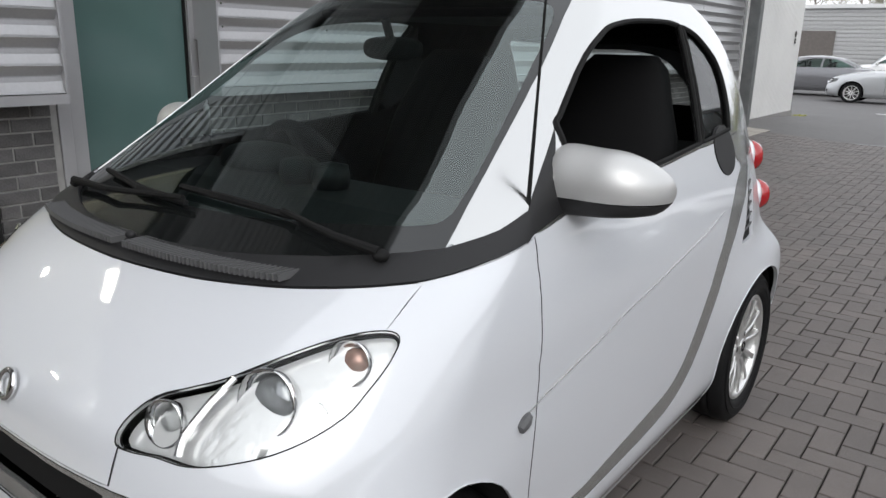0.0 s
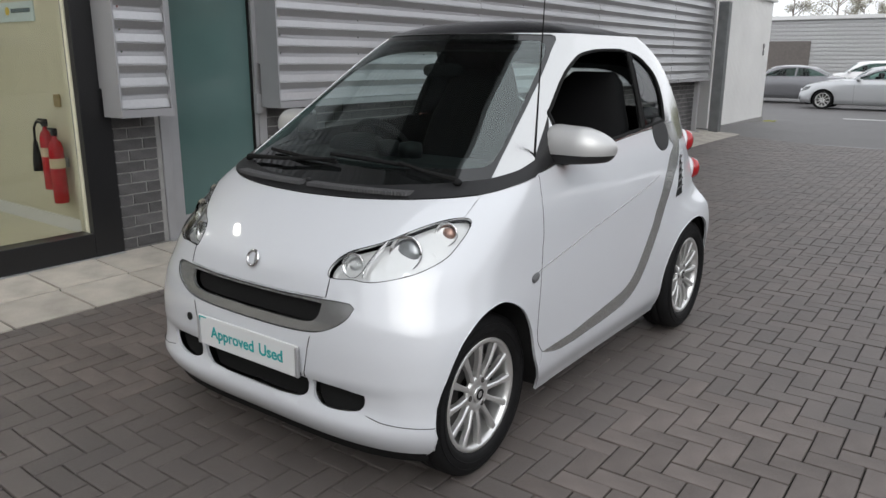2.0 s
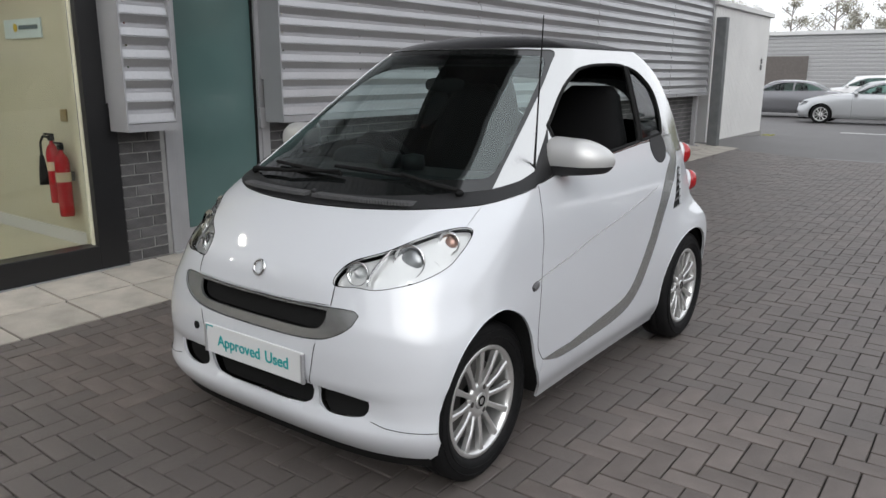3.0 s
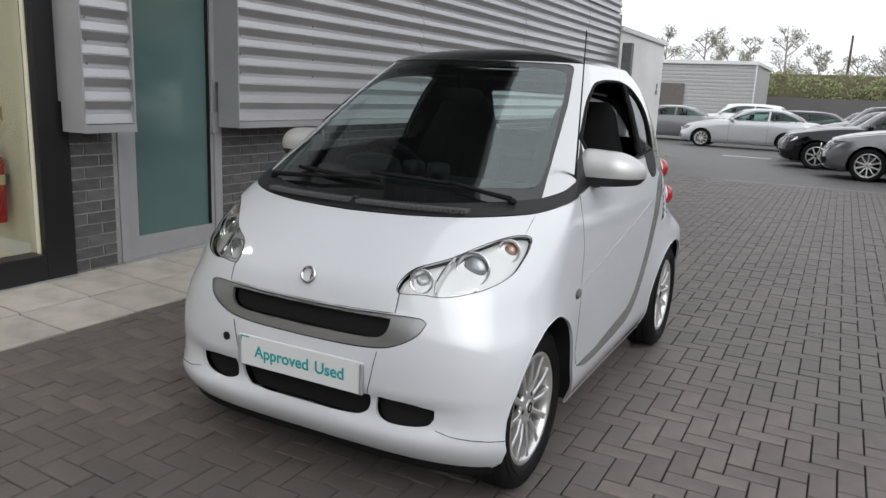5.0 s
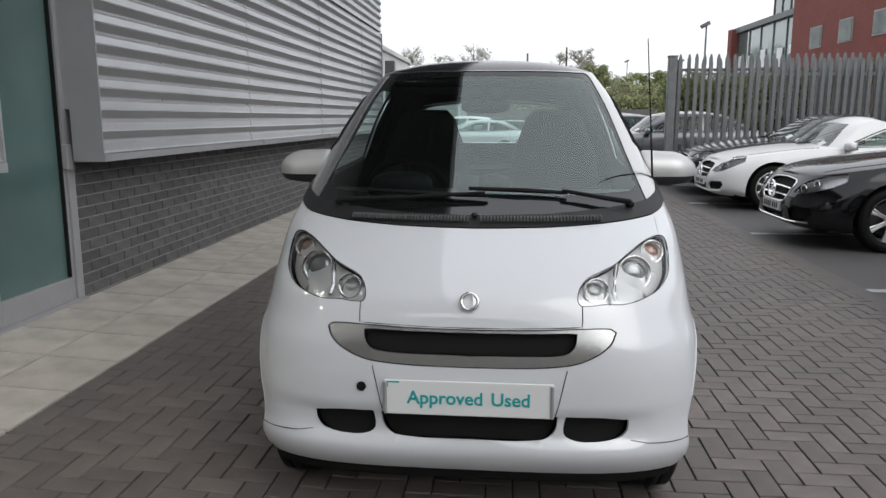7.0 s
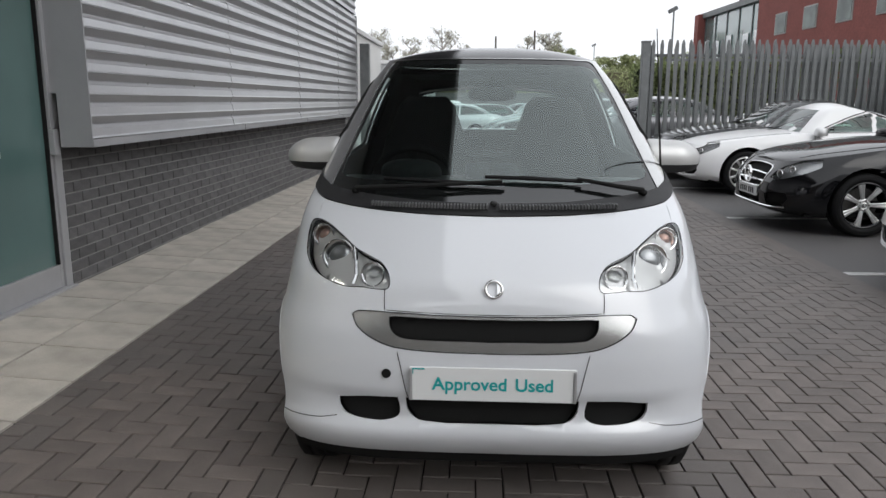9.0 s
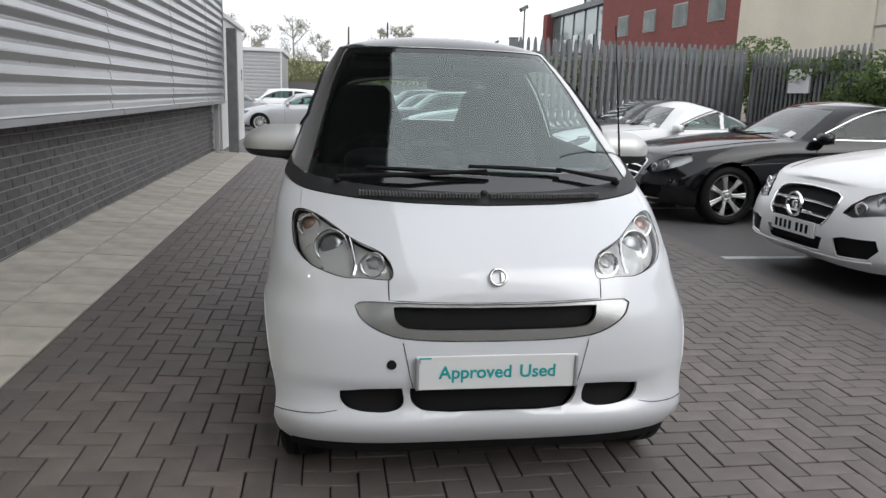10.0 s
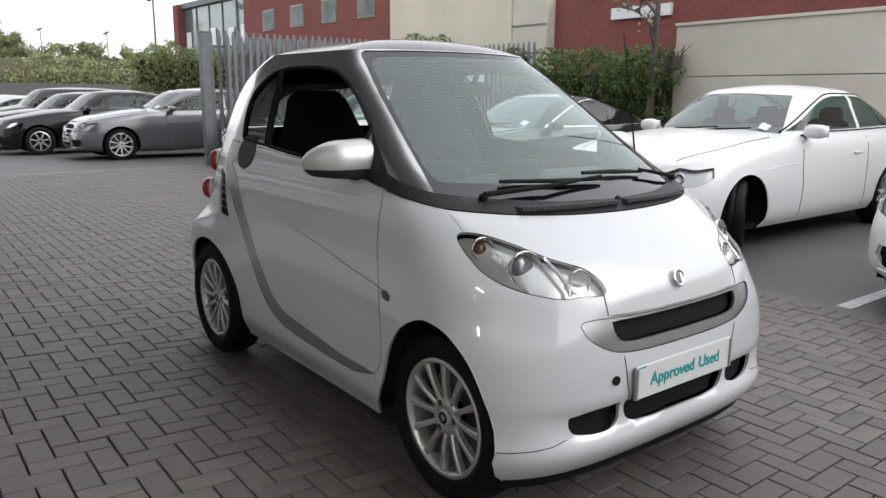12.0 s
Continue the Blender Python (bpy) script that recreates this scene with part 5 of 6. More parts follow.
def build_parked(paint, at, turn, label, style="saloon", detail=True, group="parked cars", steer=0.0, spokes=10, plate=True, rims=None):
    car = thing("parked_car", label, "car", group, at, turn)
    body = PAINT[paint]
    L = {"saloon": 4.85, "coupe": 4.70, "roadster": 4.15, "suv": 4.65, "estate": 4.85}[style]
    tall = {"saloon": 1.025, "coupe": .95, "roadster": .90, "suv": 1.18, "estate": 1.02}[style]
    r = .325 if style != "suv" else .355
    wf, wr = (.86, L - 1.10) if style != "roadster" else (.80, L - .92)
    hip = [(0, .69), (.12, .735), (.3, .79), (.6, .85), (1.2, .938), (1.6, .968), (L * .7, 1.0), (L - .5, 1.01), (L - .1, .985), (L, .93)]
    hip = [(a, .2 + (b - .2) * tall) for a, b in hip]
    top = .95

    def lift(y, z):
        return .2 + (z - .2) / .75 * (tab(y, hip) - .2)

    def nz(y, z):
        return .2 + .75 * (z - .2) / (tab(y, hip) - .2)

    def swell(y, z):
        return .020 * (math.exp(-((y - wf) / .40) ** 2) + math.exp(-((y - wr) / .42) ** 2)) * math.exp(-((z - .62) / .22) ** 2)
    low = Surface([(.2, .12), (.27, .05), (.36, .01), (.5, .0), (.66, .015), (.8, .06), (.95, .17)], [(.2, .45), (.6, .50), (.95, .62)],
                  [(.2, .83), (.28, .885), (.36, .90), (.55, .905), (.72, .90), (.85, .885), (.95, .83)],
                  [(.2, L - .10), (.35, L - .02), (.6, L), (.8, L - .02), (.95, L - .10)], [(.2, .5), (.95, .6)], swell, lift, .46, .55)

    def sp(*pts):
        return [("s", y, nz(y, z)) for y, z in pts]

    def fp(*pts):
        return [("f", x, nz(.06 + .25 * x * x, .2 + (z - .2) * tall)) for x, z in pts]

    def arch(yc):
        return sp(*[(yc + (r + .055) * math.cos(a), r + (r + .055) * math.sin(a)) for a in [math.pi * (1.12 - 1.24 * i / 16) for i in range(17)]])
    regions = [("none", arch(wf)), ("none", arch(wr)),
               ("grille", fp((0, .690), (.30, .686), (.355, .672), (.37, .64), (.345, .53), (.30, .487), (0, .475))),
               ("lamp", fp((.462, .598), (.49, .650), (.55, .700), (.64, .728)) + sp((.30, .752), (.44, .772), (.41, .70), (.29, .64)) + fp((.68, .605), (.55, .582))),
               ("intake", fp((0, .40), (.34, .40), (.30, .29), (0, .28))),
               ("intake", fp((.44, .42), (.52, .445), (.74, .45), (.76, .38), (.70, .305), (.48, .29))),
               ("tail", sp((L - .38, .86 * tall), (L - .16, .85 * tall), (L - .06, .72 * tall), (L - .30, .70 * tall)))]
    st = .05 if detail else .085
    skin = Skin(low, .2, top, regions, st, st * .8, 5.4)
    skin.piece("body", "rest", body, car, 0, 0, 0, .01)
    skin.piece("grille", "grille", M_GAP, car, 0, -.03, 0, 0, "black radiator grille")
    skin.piece("air_intake", "intake", M_GAP, car, 0, -.03, 0, 0, "black lower air intake")
    for sd in (1, -1):
        lp = skin.piece("headlamp", "lamp", M_LENS, car, sd, .002, 0, .006)
        skin.piece("reflector", "lamp", M_LAMPBACK if detail else M_CHROME, lp, sd, -.02, 0, 0)
        skin.piece("tail_lamp", "tail", M_RED, car, sd, .002, 0, .01)
        if detail:
            for px, pz in ((.565, .638), (.675, .668)):
                q = low.at(low.find(px, nz(.15, .2 + (pz - .2) * tall), 0, 0, .36), nz(.15, .2 + (pz - .2) * tall))
                part("lamp_bowl", lathe([(.034, -.02), (.050, .006), (.046, .012), (.02, -.01)], 16, Matrix.Translation((sd * q.x, q.y + .012, q.z)) @ Vector((sd * .3, -1, .1)).to_track_quat("Z", "Y").to_matrix().to_4x4(), True), M_CHROME, lp, "", True)
            part("brow", tube([(sd * p.x, p.y, p.z) for p in skin.line(fp((.462, .598), (.49, .650), (.55, .700), (.64, .728)) + sp((.30, .752), (.44, .772)), .002, 5)], .006, 6), M_GAP, lp)
    # bonnet and boot deck
    n = 70
    b = bmesh.new()
    rows = []
    for i in range(n + 1):
        p = low.at(i / n, top)
        crown = tab(p.y, [(0, .0), (.17, .028), (.6, .052), (1.2, .062), (L - .9, .05), (L - .3, .035), (L, .01)]) * tall
        rows.append([b.verts.new((p.x * k, p.y, p.z - .004 * (k == 1) + crown * (1 - abs(k) ** 2.6))) for k in [1 - j / 7 for j in range(15)]])
    for a, c in zip(rows, rows[1:]):
        for j in range(14):
            b.faces.new((a[j], a[j + 1], c[j + 1], c[j]))
    bmesh.ops.remove_doubles(b, verts=b.verts[:], dist=1e-5)
    bmesh.ops.recalc_face_normals(b, faces=b.faces[:])
    part("deck", b, body, car, "painted bonnet and rear deck", True)
    if detail:
        for sd in (1, -1):
            seam = []
            for i in range(13):
                y = .30 + .095 * i
                p = low.at(low.find(y, top, 1, 0, 1), top)
                k = tab(y, [(.3, .56), (.8, .70), (1.5, .74)]) / p.x
                crown = tab(y, [(0, .0), (.17, .028), (.6, .052), (1.2, .062), (L - .9, .05)]) * tall
                seam.append((sd * p.x * k, y, p.z + crown * (1 - k ** 2.6) + .0005))
            part("bonnet_gap", tube(seam, .0035, 5), M_GAP, car, "dark shut line beside the bonnet")
    # greenhouse
    z0, z1 = .86 * tall, .2 + 1.20 * tall
    def h(f):
        return z0 + (z1 - z0) * f
    fr = {"saloon": (1.42, 2.14), "coupe": (1.42, 2.22), "roadster": (1.30, 1.92), "suv": (1.15, 1.80), "estate": (1.40, 2.1)}[style]
    rr = {"saloon": (4.50, 4.25, 3.72), "coupe": (4.42, 4.05, 3.25), "roadster": (3.55, 3.2, 2.55), "suv": (4.58, 4.5, 4.2), "estate": (4.8, 4.7, 4.3)}[style]
    span = .45 * (rr[2] - fr[1] - .16)
    house = Surface([(z0, fr[0]), (h(.5), (fr[0] + fr[1]) / 2 - .02), (h(.9), fr[1] - .08), (z1, fr[1] + .06)], [(z0, .34), (z1, min(.50, span))],
                    [(z0, .81), (h(.25), .785), (h(.6), .70), (h(.9), .61), (z1, .55)], [(z0, rr[0]), (h(.5), rr[1]), (h(.9), rr[2] + .1), (z1, rr[2] - .1)], [(z0, .5), (z1, min(.55, span))], None, None, .75, .8)
    ya, yb = fr[0] + .70, rr[1] - .22
    ym = ya + (yb - ya) * (.52 if style not in ("coupe", "roadster") else .62)
    if style == "roadster":
        yb = rr[1] - .25
    zb, zt = h(.31), h(.88)
    fw = .20 if style in ("coupe", "roadster") else .33
    wins = [("screen", [("f", 0, h(.16)), ("f", .5, h(.17)), ("f", .68, h(.22)), ("f", .50, h(.90)), ("f", 0, h(.94))]),
            ("back", [("r", 0, h(.22)), ("r", .52, h(.22)), ("r", .44, h(.84)), ("r", 0, h(.88))]),
            ("door_window", S(*soft([(ya - fw, zb - .01), (ya - fw + .27, h(.50)), (ya - fw + .59, h(.74)), (ya - fw + .90, zt), (ym - .03, zt + .015), (ym - .03, zb)], True, 3, 50))),
            ("rear_side_window", S(*soft([(ym + .03, zb), (ym + .03, zt + .015), (ym + .42, zt - .005), (yb - .20, h(.70)), (yb + .02, h(.52)), (yb + .16, zb + .03)], True, 3, 50)))]
    top_skin = Skin(house, z0, z1, wins, st, st * .6, 4.6)
    top_skin.piece("cabin", "rest", body, car, 0, 0, 0, .006, "painted pillars and roof edge")
    top_skin.piece("windscreen", "screen", M_TINT, car, 0, -.002, 0, 0)
    top_skin.piece("rear_window", "back", M_TINT, car, 0, -.002, 0, 0)
    for sd in (1, -1):
        top_skin.piece("door_window", "door_window", M_SIDEGLASS, car, sd, -.003, 0, 0)
        top_skin.piece("rear_side_window", "rear_side_window", M_SIDEGLASS, car, sd, -.003, 0, 0)
        if detail:
            tr = top_skin.line(S(*soft([(ya - fw - .04, zb - .02), (ya - fw + .24, h(.52)), (ya - fw + .56, h(.77)), (ya - fw + .88, zt + .025), (ym, zt + .035), (ym + .42, zt + .015), (yb - .17, h(.73)), (yb + .06, h(.54)), (yb + .20, zb + .01), (ym, zb - .015), (ya - fw - .04, zb - .02)], False, 5, 60)), .002, 1)
            part("window_trim", tube(tr if sd == 1 else flip_x(tr), .008, 6), M_CHROME if style == "coupe" else M_GAP, car)
            for yy in ((ya - .30, ym, yb - .12) if style not in ("coupe", "roadster") else (ya - .25, ym + .02)):
                q = skin.line(sp((yy, tab(yy, hip) - .03), (yy, .55), (yy, .26)), .001, 5)
                part("door_gap", tube(q if sd == 1 else flip_x(q), .0035, 5), M_GAP, car)
            for yy in ((ym - .22, yb - .30) if style not in ("coupe", "roadster") else (ym - .22,)):
                q = low.at(low.find(yy, nz(yy, .80 * tall), 1, 0, 1), nz(yy, .80 * tall))
                part("door_handle", ellipsoid((sd * (q.x + .008), q.y, q.z), (.016, .085, .014), 3), body, car, "", True)
            q = skin.line(sp((.95, .70 * tall), (1.6, .74 * tall), (2.6, .76 * tall), (wr - .35, .78 * tall)), .0, 6)
            part("side_crease", tube(q if sd == 1 else flip_x(q), .004, 6), body, car)
        mi = new("door_mirror")
        mi.parent = car
        mi.location = (sd * .93, ya - .22, h(.30))
        part("shell", ellipsoid((0, 0, 0), (.11, .07, .065), 2.6, 18, 12), body, mi, "", True)
        part("glass", box(-.09, .09, .060, .066, -.05, .05), M_CHROME, mi)
        part("arm", tube([(-sd * .16, .02, -.06), (-sd * .08, 0, -.04)], .022, 8), M_GAP, mi)
    # roof
    edge = [house.at(i / 60, z1) for i in range(61)]
    cy = (edge[0].y + edge[-1].y) / 2
    loop = [(p.x, p.y) for p in edge] + [(-p.x, p.y) for p in edge[-2:0:-1]]
    b = bmesh.new()
    prev = None
    for k in (1.0, .95, .85, .7, .5, .25):
        ring = [b.verts.new((x * k, cy + (y - cy) * k, z1 - .001 + .062 * (1 - k ** 2))) for x, y in loop]
        if prev:
            for i in range(len(ring)):
                b.faces.new((prev[i], prev[(i + 1) % len(ring)], ring[(i + 1) % len(ring)], ring[i]))
        prev = ring
    b.faces.new(prev)
    bmesh.ops.recalc_face_normals(b, faces=b.faces[:])
    part("roof", b, M_GLOSSBLACK if style == "coupe" and paint == "black" else body, car, "", True)
    # cabin contents, floor
    part("floor_pan", box(-.80, .80, .3, L - .3, .19, .24), M_GAP, car, "black underbody")
    part("dashboard", prism([(fr[0] + .1, .55), (fr[0] + .1, z0 + .04), (fr[0] + .75, z0 + .06), (fr[0] + .85, .6)], "x", -.72, .72), M_DASH, car)
    for cx in (-.37, .37):
        for yy in ((fr[1] + .25, fr[1] + 1.15) if style not in ("coupe", "roadster") else (fr[1] + .15,)):
            se = part("seat", ellipsoid((cx, yy, .78 * tall), (.24, .10, .34), 4, 14, 10), M_SEAT, car, "dark seat", True)
            part("headrest", ellipsoid((cx, yy + .06, 1.14 * tall), (.13, .05, .09), 3, 12, 8), M_SEAT, se, "", True)
    if plate:
        np_ = part("number_plate", box(-.26, .26, -.012, .012, .36 * tall, .47 * tall, .003), M_PLATE, car, "white number plate")
        for k in range(7 if detail else 1):
            x0, x1 = (-.215 + .058 * k + (.03 if k > 3 else 0), -.215 + .058 * k + (.03 if k > 3 else 0) + .030) if detail else (-.21, .21)
            part("bar", box(x0, x1, -.0145, -.012, .382 * tall, .445 * tall), M_GAP, np_, "dark bar")
    if detail:
        for z in (.545, .615):
            q = skin.line(fp((0, z), (.15, z), (.345, z)), -.008, 4)
            part("grille_bar", tube(q[::-1] + flip_x(q)[1:], .014, 6), M_CHROME, car, "chrome bar")
        q = skin.line(fp((0, .690), (.30, .686), (.355, .672), (.37, .64), (.345, .53), (.30, .487), (0, .475)), .0, 3)
        part("grille_frame", tube(q + flip_x(q)[-2::-1], .008, 6), M_CHROME, car, "chrome surround")
        em = part("emblem", lathe([(.076, 0), (.096, 0), (.094, .02), (.078, .02)], 28, pose(0, -.004, .2 + .382 * tall, 90), True), M_CHROME, car, "plain chrome ring emblem")
        part("boss", lathe([(0, 0), (.03, 0), (.026, .012), (0, .016)], 16, pose(0, -.004, .2 + .382 * tall, 90)), M_CHROME, em)
        q = house.at(house.find(.52, h(.36), 0, 0, .36), h(.36))
        part("sticker", box(-.045, .045, -.003, 0, -.05, .05, 0, Matrix.Translation((q.x, q.y - .012, q.z)) @ Matrix.Rotation(radians(-62), 4, "X") @ Matrix.Rotation(radians(20), 4, "Z")), M_PLATE, car, "small pale windscreen sticker")
        q = skin.line(fp((0, .262), (.4, .265), (.72, .285)), .006, 5)
        part("splitter", tube(q[::-1] + flip_x(q)[1:], .010, 6), M_CHROME if paint == "black" else body, car)
        for x0 in (-.30, .05):
            part("wiper", tube([(x0, fr[0] + .06, z0 + .16), (x0 + .45, fr[0] + .10, z0 + .19)], .008, 5), M_GAP, car)
    # wheels
    for sd in (1, -1):
        for yc in (wf, wr):
            if detail:
                build_wheel(car, sd * .775, yc, r, .225, sd, .236, spokes, 5, steer if yc == wf else 0.0, rims, spokes < 8 or spokes == 14, 2.0 if spokes < 10 else 1.25)
            else:
                w = new("wheel")
                w.parent = car
                w.matrix_basis = pose(sd * .79, yc, r, 0, 90 * sd, 0)
                part("tyre", lathe([(.225, -.1), (.31, -.11), (r, -.08), (r, .08), (.31, .11), (.225, .1)], 28, None, True), M_RUBBER, w, "", True)
                sb = bmesh.new()
                add_lathe(sb, [(.225, .09), (.205, .10), (.20, .05), (.22, .02)], 28, None, True)
                for i in range(7):
                    add_box(sb, .03, .21, -.018, .018, .06, .09, 0, Matrix.Rotation(2 * math.pi * i / 7, 4, "Z"))
                part("rim", sb, M_ALLOY, w, "bright silver alloy")
                part("back_plate", lathe([(0, 0), (.21, 0), (.21, .02), (0, .02)], 20), M_GAP, w)
            b = bmesh.new()
            add_lathe(b, [(r + .05, -.24), (r + .05, .06)], 24, pose(sd * .77, yc, r, 0, 90 * sd, 0))
            for f in [f for f in b.faces if len(f.verts) > 4 and f.calc_center_median().x * sd > .7]:
                b.faces.remove(f)
            for v in b.verts:
                v.co.z = max(v.co.z, .2)
            part("wheel_housing", b, M_GAP, car)
    return car


def rank(style, paint, nose_x, y, label, **kw):
    """A car that faces the lane (towards -x), its nose at nose_x."""
    return build_parked(paint, (nose_x, y, -.012 + drop(y)), kw.pop("turn", -90.0), label, style, **kw)


near = "cars parked along the fence"
rank("saloon", "white", 1.58, 3.46, "white saloon parked nose-out, front wheels turned", group=near, steer=28, turn=-90)
rank("coupe", "black", 1.55, 6.75, "gloss black coupe with bright window trim, parked", group=near, spokes=14, rims=M_GLOSSBLACK)
rank("roadster", "white", 1.60, 10.15, "white two-seat roadster with its roof closed, parked", group=near, spokes=10)
rank("coupe", "dark", 1.65, 12.15, "dark grey coupe parked against the palisade fence", group=near, spokes=10)
rank("saloon", "white", 1.40, .36, "white saloon parked beside the bay line", group=near)
far = "cars parked beyond the gate"
rank("saloon", "grey", -.25, 16.15, "metallic grey saloon parked beyond the gate", group=far, spokes=10)
rank("saloon", "black", -1.25, 19.1, "black saloon parked in a row beyond the gate", group=far, detail=False)
rank("saloon", "dark", -1.45, 21.9, "dark grey saloon parked in a row beyond the gate", group=far, detail=False)
rank("suv", "dark", -1.1, 24.9, "tall dark grey estate car parked in a row", group=far, detail=False)
rank("saloon", "silver", -5.4, 28.6, "silver saloon parked side-on across the yard", group=far)
rank("estate", "dark", -4.6, 33.6, "dark estate car parked behind a silver saloon", group=far, detail=False)
rank("saloon", "grey", -9.4, 32.3, "grey saloon parked beside the shed", group=far, detail=False)
rank("estate", "silver", -1.4, 33.5, "silver estate car parked far across the yard", group=far, detail=False)
rank("saloon", "red", 1.2, 37.0, "dark red car parked far across the yard", group=far, detail=False)
rank("suv", "white", -6.8, 37.5, "white car parked in front of the metal building", group=far, detail=False)
rank("saloon", "white", 4.6, 30.5, "white saloon parked far across the yard", group=far, detail=False)
rank("saloon", "silver", 4.6, 27.2, "silver saloon parked far across the yard", group=far, detail=False)
for style, paint, nose, y, words in (("estate", "silver", -1.0, 43.2, "silver estate car"), ("saloon", "white", 4.4, 43.0, "white saloon"), ("suv", "dark", 9.8, 43.4, "dark tall car"),
                                     ("saloon", "grey", -1.6, 47.0, "grey saloon"), ("saloon", "dark", 3.9, 47.2, "dark saloon"), ("estate", "white", 9.4, 47.0, "white estate car")):
    rank(style, paint, nose, y, words + " in the back row of the yard", group=far, detail=False)
rank("saloon", "silver", 5.2, 19.2, "silver saloon parked behind the fence", group=far, detail=False)
rank("saloon", "white", 5.2, 22.2, "white saloon parked behind the fence", group=far, detail=False)


# ---- beyond the yard ----
def build_offices():
    o = thing("office_building", "red brick office building with square windows and a glazed corner", "building")
    # the long front runs from (9.4, 38) towards the viewer, nearly along y
    a, bb = Vector((9.6, 37.6)), Vector((10.9, 4.0))
    ang = math.degrees(math.atan2(bb.y - a.y, bb.x - a.x))
    base = pose(a.x, a.y, 0, 0, 0, ang)
    L = (bb - a).length

    def blk(nm, x0, x1, y0, y1, z0, z1, mt, par=o, lab=""):
        return part(nm, box(x0, x1, y0, y1, z0, z1, 0, base), mt, par, lab)
    xg, xb0, xb1 = 7.0, 18.2, 24.8
    blk("wall", xg, xb0, 0, 9, 0, 6.3, M_REDBRICK)
    blk("wall", xb1, L, 0, 9, 0, 3.8, M_REDBRICK)
    blk("render_panel", xb0, xb1 - 1.2, -.35, 9, 0, 4.3, M_BEIGE, o, "cream rendered panel")
    gp = blk("louvre_panel", xb1 - 1.2, xb1, -.30, 9, 0, 4.3, M_CONCRETE, o, "grey banded panel")
    for k in range(6):
        part("slat", box(xb1 - 1.2, xb1 - .02, -.32, -.303, k * .7 + .3, k * .7 + .34, 0, base), M_FENCE, gp)
    dark = mat("dark_office_pane", (.13, .15, .14), .25, spec=.25, vary=.5, scale=1.1)
    fm = mat("pale_window_frame", (.30, .29, .28), .5)
    z = 3.55
    for x in (9.3, 11.65, 14.0, 16.35):
        w = part("window", box(x - .50, x + .50, -.03, .0, z + .33, z + 1.13, 0, base), fm, o)
        part("pane", box(x - .45, x + .45, -.045, -.031, z + .38, z + 1.08, 0, base), dark, w)
    # glazed corner
    gm = mat("green_curtain_glass", (.13, .19, .18), .06, coat=1.0, vary=.2, scale=.5)
    g = blk("glazing", -.6, xg, .4, 8, 0, 5.5, gm, o, "green-tinted curtain wall")
    blk("corner_pier", -1.2, -.6, 0, 8, 0, 5.7, M_REDBRICK)
    blk("canopy", -1.3, xg, .2, 8, 5.5, 5.75, M_FENCE)
    g2 = blk("glazing", 2.2, xg, 1.0, 8, 5.75, 8.5, gm, o, "green-tinted upper glazing")
    blk("canopy", 1.7, xg, .4, 8.2, 7.2, 7.45, M_SHED)
    for gg, z0, z1, x0, yy in ((g, 0, 5.5, -.6, .36), (g2, 5.75, 8.5, 2.2, .96)):
        for i in range(6):
            x = x0 + (xg - x0) * i / 5
            part("mullion", box(x - .04, x + .04, yy, yy + .04, z0, z1, 0, base), M_FENCE, gg)
        for z in (z0 + 1.6, z0 + 2.7):
            part("mullion", box(x0, xg, yy, yy + .04, z - .04, z + .04, 0, base), M_FENCE, gg)
    for x, z in ((-.1, 4.0), (1.3, 3.9), (2.9, 4.05), (4.9, 3.95), (6.2, 4.0)):
        part("light_panel", box(x - .3, x + .3, .345, .358, z - .45, z + .35, 0, base), mat("bright_blind", (.8, .82, .82), .4), g)
    blk("sign", 26.6, 28.2, -.08, -.0, 3.1, 3.35, M_PLATE, o, "pale sign board")


build_offices()


def build_concrete_wall():
    w = structure("boundary_wall", box(7.05, 7.2, -14, 6.65, -.02, 2.42), M_CONCRETE, "buff precast concrete panel wall with dark joints and stains", "wall")
    y = 6.65
    while y > -14:
        for z0, z1 in ((0, .83), (.845, 1.655), (1.67, 2.45)):
            part("panel", box(7.0, 7.049, max(y - 3.6, -14) + .008, y - .008, z0, z1, .004), M_CONCRETE, w)
        y -= 3.6
    part("coping", box(6.97, 7.24, -14, 6.66, 2.451, 2.50, .006), M_CONCRETE, w)


build_concrete_wall()
# Unseen wall, added behind the camera to cut low sky light on the bumper.
structure("wall_street", box(-20, 26, -9.3, -9.0, -.5, 3.4), mat("sky_block_brown", (.16, .13, .11), .9, vary=.15, scale=2), "plain brown wall added out of view to block low sky light", "wall")


